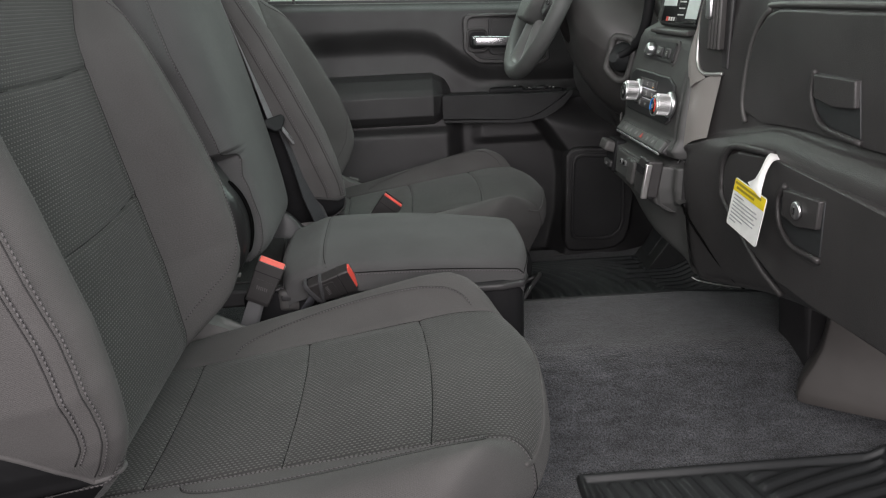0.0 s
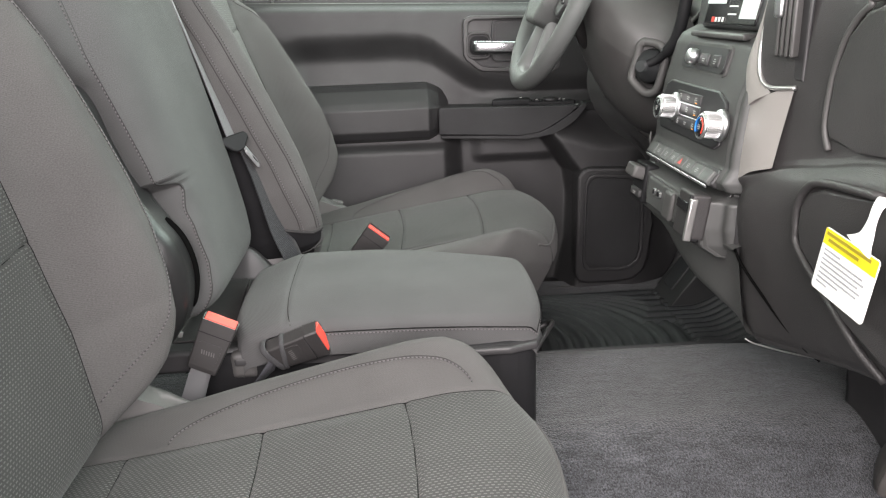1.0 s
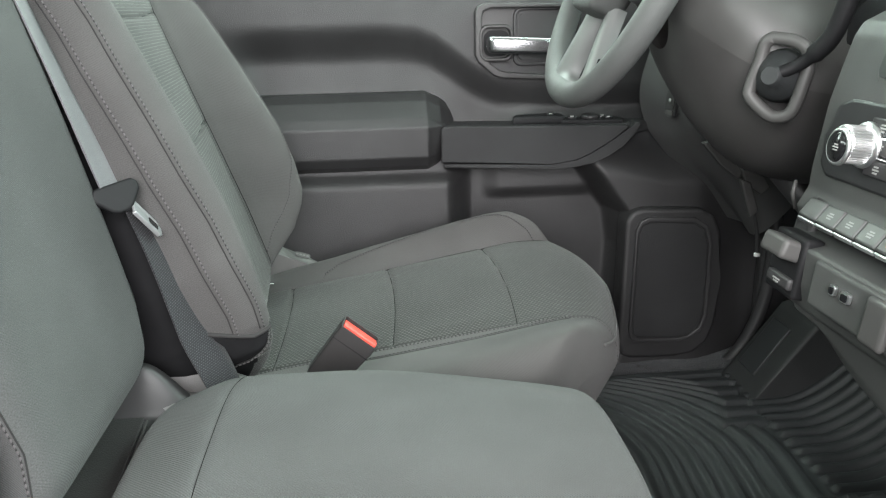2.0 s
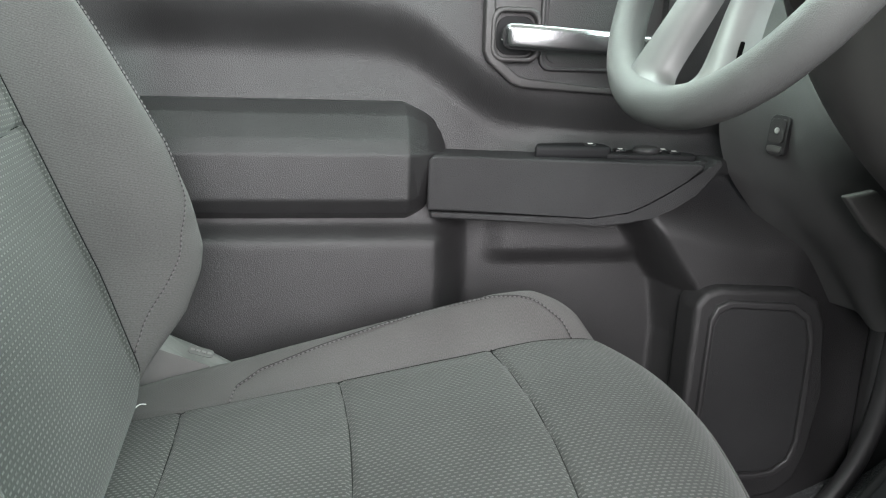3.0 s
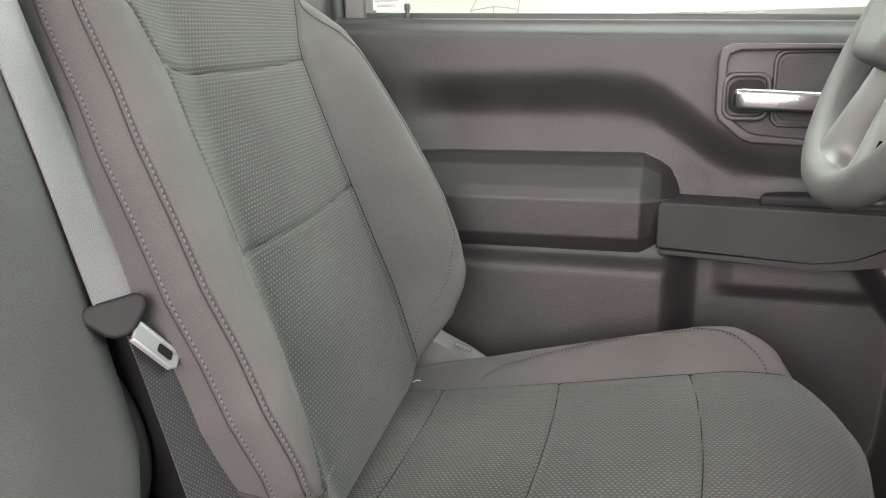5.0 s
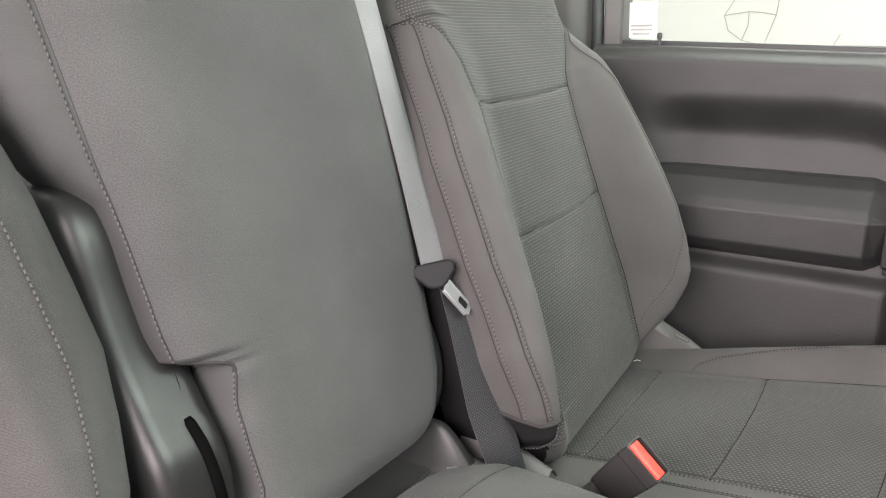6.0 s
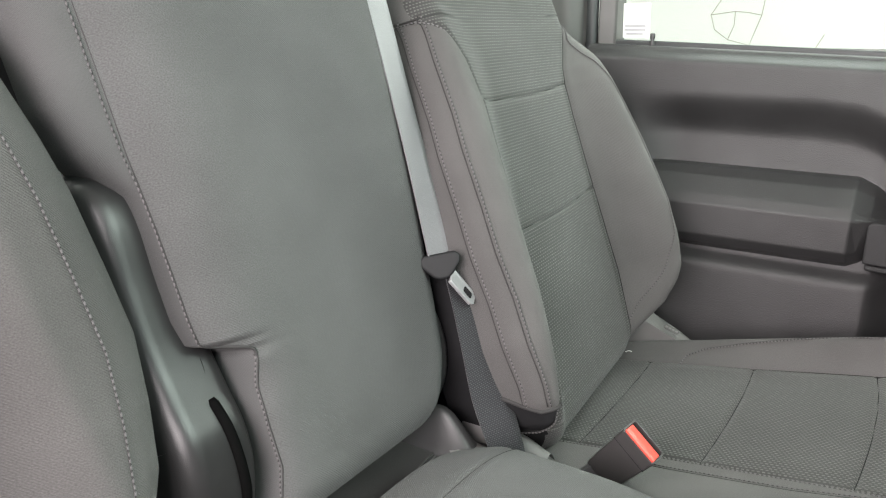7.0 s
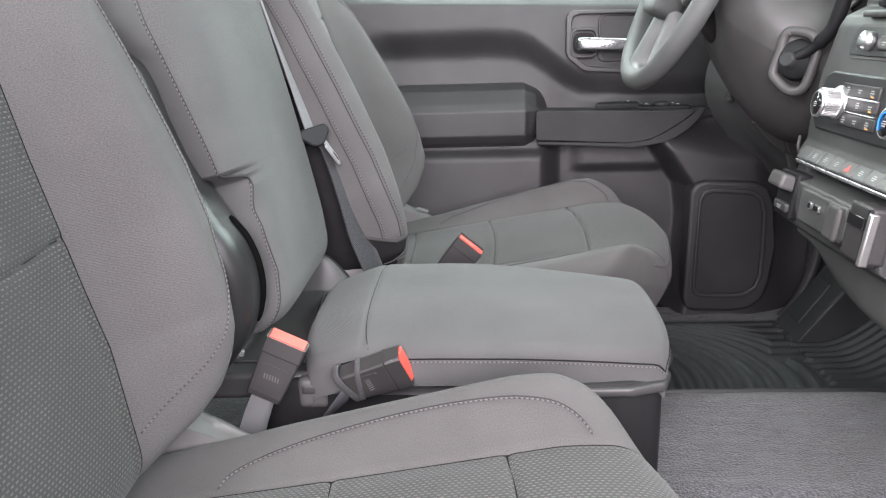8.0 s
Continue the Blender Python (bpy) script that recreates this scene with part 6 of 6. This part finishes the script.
# ---- mats ----
def mat(name, x0, x1, y0, y1, ribs, label, rim=0.007):
    """A moulded rubber mat that lies on the floor's shape, with ribs and a raised rim."""
    n = 240
    X, Y = np.meshgrid(np.linspace(x0, x1, n), np.linspace(y0, y1, n), indexing="ij")
    edge = np.minimum(np.minimum(X - x0, x1 - X), np.minimum(Y - y0, y1 - Y))
    Z = floor_height(X, Y) + 0.006 + ribs(X, Y) * step(edge, 0.016, 0.026) + rim * (1 - step(np.abs(edge - 0.006), 0.002, 0.007))
    Z = Z - 0.006 * (1 - step(edge, 0.0, 0.004))
    return solo(name, grid(name, np.stack([X, Y, Z], -1)), RUBBER, label, "floor mat", "", "floor mats")


def wave(s, pitch, sharp=0.25):
    f = np.abs((s / pitch) % 1 - 0.5) * 2
    return step(f, sharp, sharp + 0.45)


def passenger_ribs(X, Y):
    a = wave(X + 0.18 * (Y + 0.3), 0.036)
    b = wave(Y - 0.35 * (X - 0.5) + 0.5 * (X - 0.55) ** 2, 0.026)
    k = step(X + 0.3 * (Y + 0.3), 0.475, 0.485)
    return 0.007 * (a * (1 - k) + b * k) * (1 - 0.9 * np.exp(-(((X + 0.3 * (Y + 0.3) - 0.48) / 0.008) ** 2)))


def driver_ribs(X, Y):
    """Ribs across the mat that bend back along the door, and ribs along the cab that start at the foot rest's corner."""
    across = 0.602 - X - 2.4 * np.clip(Y - 0.40, 0, 1) ** 2 - 6.0 * np.clip(Y - 0.56, 0, 1) ** 2 - 0.10 * (0.5 - Y)
    along = 0.535 - Y
    corner = np.where(along < 0.048, np.maximum(across, along), across)
    d = np.where(X < 0.612, corner, along)
    joint = 1 - 0.9 * np.exp(-(((X - 0.612) / 0.006) ** 2)) * (along > 0.05)
    return 0.0085 * wave(d, np.where(X < 0.612, 0.034, 0.024)) * joint


mat("passenger_floor_mat", 0.237, 0.72, -0.76, -0.285, passenger_ribs, "black ribbed rubber mat on the passenger's carpet")
mat("driver_floor_mat", 0.225, 0.90, 0.150, 0.690, driver_ribs, "black ribbed rubber mat on the driver's carpet", 0.003)


# ---- driver's footwell ----
RESTBLACK = plastic("rest_black_plastic", (0.030, 0.031, 0.031), 0.55, 900.0, 0.0003, 0.3, 0.18, 0.35)


def footwell():
    ob = thing("footwell_trim", "black trim and foot rest of the driver's footwell", "trim", pose(0.65, 0.68, 0.09), kind="structure")
    rest = [(0.605, 0.085), (0.64, 0.085), (0.84, 0.085), (0.84, 0.270), (0.715, 0.232), (0.626, 0.106)]
    part("foot_rest", prism(rest, 0.115, pose(0, 0.675, 0, 90), 0.008, 3), RESTBLACK, ob)
    d = Vector((0.089, 0, 0.126)).normalized()
    part("foot_pad", block(0.100, 0.055, 0.006, turned(d, (-d.z, 0, d.x), (0.668, 0.628, 0.168)), 0.002), RUBBER, ob)
    sweep = spline([(0.48, 0.735, 0.078), (0.58, 0.735, 0.066), (0.654, 0.745, 0.075), (0.700, 0.750, 0.125), (0.728, 0.752, 0.211), (0.735, 0.755, 0.33), (0.73, 0.76, 0.45)], 40)
    part("door_seal", tube(sweep, 0.013, 10), SATIN, ob)
    part("kick_panel", block(0.40, 0.03, 0.60, pose(0.92, 0.775, 0.35), 0.01), SATIN, ob)
    part("sill_plate", block(1.05, 0.05, 0.02, pose(0.18, 0.785, 0.076), 0.006), SATIN, ob)
    part("sill_line", block(0.10, 0.006, 0.004, pose(0.42, 0.757, 0.089), 0.001), GREY, ob)
    return ob


def pedals():
    for name, y, x, label in (("brake_pedal", 0.40, 0.70, "black rubber brake pedal on its arm"), ("accelerator_pedal", 0.25, 0.74, "black accelerator pedal on its arm")):
        ob = thing(name, label, "pedal", pose(x, y, 0.20))
        part("pad", block(0.012, 0.075 if "brake" in name else 0.05, 0.06 if "brake" in name else 0.13, pose(x, y, 0.24, 0, -25), 0.004), RUBBER, ob)
        part("arm", tube(spline([(x + 0.008, y, 0.25), (x + 0.06, y, 0.36), (x + 0.10, y, 0.50)], 12), 0.009, 8), SATIN, ob)


def under_dash():
    ob = thing("under_dash_bracket", "dark bracket and linkage under the steering column", "bracket", pose(0.55, 0.48, 0.44))
    for outline, y in (([(0.512, 0.535), (0.545, 0.542), (0.588, 0.503), (0.576, 0.474), (0.545, 0.498)], 0.598), ([(0.572, 0.500), (0.600, 0.502), (0.627, 0.462), (0.612, 0.449), (0.586, 0.468)], 0.592), ([(0.574, 0.478), (0.592, 0.472), (0.609, 0.426), (0.597, 0.413)], 0.588)):
        part("bracket", wall_plate(outline, y, 0.012, 0.003, 2), GREY, ob)
    part("rod", tube(spline([(0.602, 0.592, 0.424), (0.613, 0.596, 0.392), (0.620, 0.600, 0.352)], 10), 0.0030, 8), SATIN, ob)
    part("end_cap", lathe([(0.0, 0), (0.005, 0.001), (0.005, 0.006), (0.0, 0.009)], pose(0.620, 0.600, 0.344), 14), ICON, ob)
    part("steering_shaft", tube([(0.52, 0.44, 0.56), (0.70, 0.42, 0.36), (0.86, 0.40, 0.26)], 0.018, 12), SATIN, ob)
    return ob


footwell()
pedals()
under_dash()


# ---- hang tag on the glove box ----
def hang_tag():
    ob = thing("hang_tag", "white and yellow paper tag hanging from the lower glove box", "tag", pose(0.455, -0.31, 0.585))
    a, b, c, d = (Vector(p) for p in ((0.4162, -0.3546, 0.569), (0.4151, -0.4394, 0.5625), (0.409, -0.4348, 0.5041), (0.4101, -0.350, 0.5106)))
    x, y = (b - a).normalized(), (a - d).normalized()
    z = x.cross(y).normalized()
    y = z.cross(x)
    o = (a + b + c + d) / 4
    m = Matrix(((x.x, y.x, z.x, o.x), (x.y, y.y, z.y, o.y), (x.z, y.z, z.z, o.z), (0, 0, 0, 1)))
    w, h = (b - a).length, (a - d).length * 1.02
    card = part("card", prism(rounded(w, h, 0.004), 0.0008, m, 0.0), WHITE, ob)
    part("yellow_band", prism([(-w / 2 + 0.001, h * 0.24), (w / 2 - 0.001, h * 0.24), (w / 2 - 0.001, h / 2 - 0.001), (-w / 2 + 0.001, h / 2 - 0.001)], 0.0004, m @ pose(0, 0, 0.0008), 0.0), YELLOW, card)
    for k in range(2):
        part("title_line", block(w * (0.82 - 0.25 * k), 0.0030, 0.0004, m @ pose(-0.003 - 0.006 * k, h * (0.42 - 0.09 * k), 0.0014), 0.0), OLIVE, card)
    for k in range(8):
        length = (0.30, 0.74, 0.78, 0.70, 0.76, 0.72, 0.40, 0.20)[k]
        part("text_line", block(w * length, 0.0016, 0.0004, m @ pose(-w * (0.42 - length / 2), h * (0.17 - 0.075 * k), 0.0011), 0.0), INK, card)
    neck = spline([tuple(m @ Vector((w * 0.10, h / 2 - 0.004, 0.0))), tuple(m @ Vector((w * 0.22, h / 2 + 0.012, 0.002))), (0.428, -0.402, 0.592), (0.440, -0.392, 0.601), (0.452, -0.386, 0.600)], 24)
    part("hook", ribbon([tuple(p) for p in neck[::4]] + [tuple(neck[-1])], [(0.0, -0.85, -0.45)] * 7, [0.040, 0.020, 0.013, 0.013, 0.014, 0.015], 0.0008, 30), WHITE, ob)
    return ob


OLIVE = plain("olive_print", (0.32, 0.25, 0.02), 0.6)
hang_tag()


# ---- small things on the floor ----
def cable_loop():
    ob = thing("cable_loop", "short black cable loop on the carpet beside the console", "cable", pose(0.24, 0.10, 0.24))
    pts = spline([(0.205, 0.06, 0.235), (0.235, 0.09, 0.262), (0.262, 0.14, 0.268), (0.262, 0.18, 0.250), (0.232, 0.17, 0.238), (0.215, 0.12, 0.236)], 40)
    part("cable", tube(pts, 0.004, 8), SATIN, ob)
    return ob


cable_loop()


def yard_marks():
    ob = thing("wall_marks", "thin dark cracks and lines on the white wall", "wall marks", pose(-0.7, 3.49, 0.8), kind="structure")
    def line(pts):
        part("crack", tube([(x, 3.497, z) for x, z in pts], 0.0015, 5), CRACK, ob)
    line([(-0.74, 1.20), (-0.76, 0.957), (-0.813, 0.870), (-0.790, 0.800), (-0.724, 0.754), (-0.623, 0.729), (-0.600, 0.80), (-0.579, 0.867), (-0.570, 0.953), (-0.56, 1.20)])
    line([(-0.813, 0.870), (-0.70, 0.885), (-0.640, 0.880), (-0.579, 0.867)])
    line([(-0.724, 0.754), (-0.70, 0.82), (-0.70, 0.885)])
    line([(-0.45, 0.72), (-0.42, 0.60), (-0.44, 0.50)])
    line([(-0.30, 0.78), (-0.34, 0.70)])
    return ob


CRACK = plain("crack_brown", (0.42, 0.38, 0.34), 0.9)
yard_marks()


def loose_thread():
    ob = thing("loose_thread", "short white thread lying on the driver's seat cushion", "thread", pose(-0.165, 0.605, 0.336))
    part("thread", tube(spline([(-0.168, 0.602, 0.3365), (-0.164, 0.605, 0.3382), (-0.159, 0.6055, 0.3378)], 10), 0.0006, 6), ICON, ob)
    return ob


loose_thread()
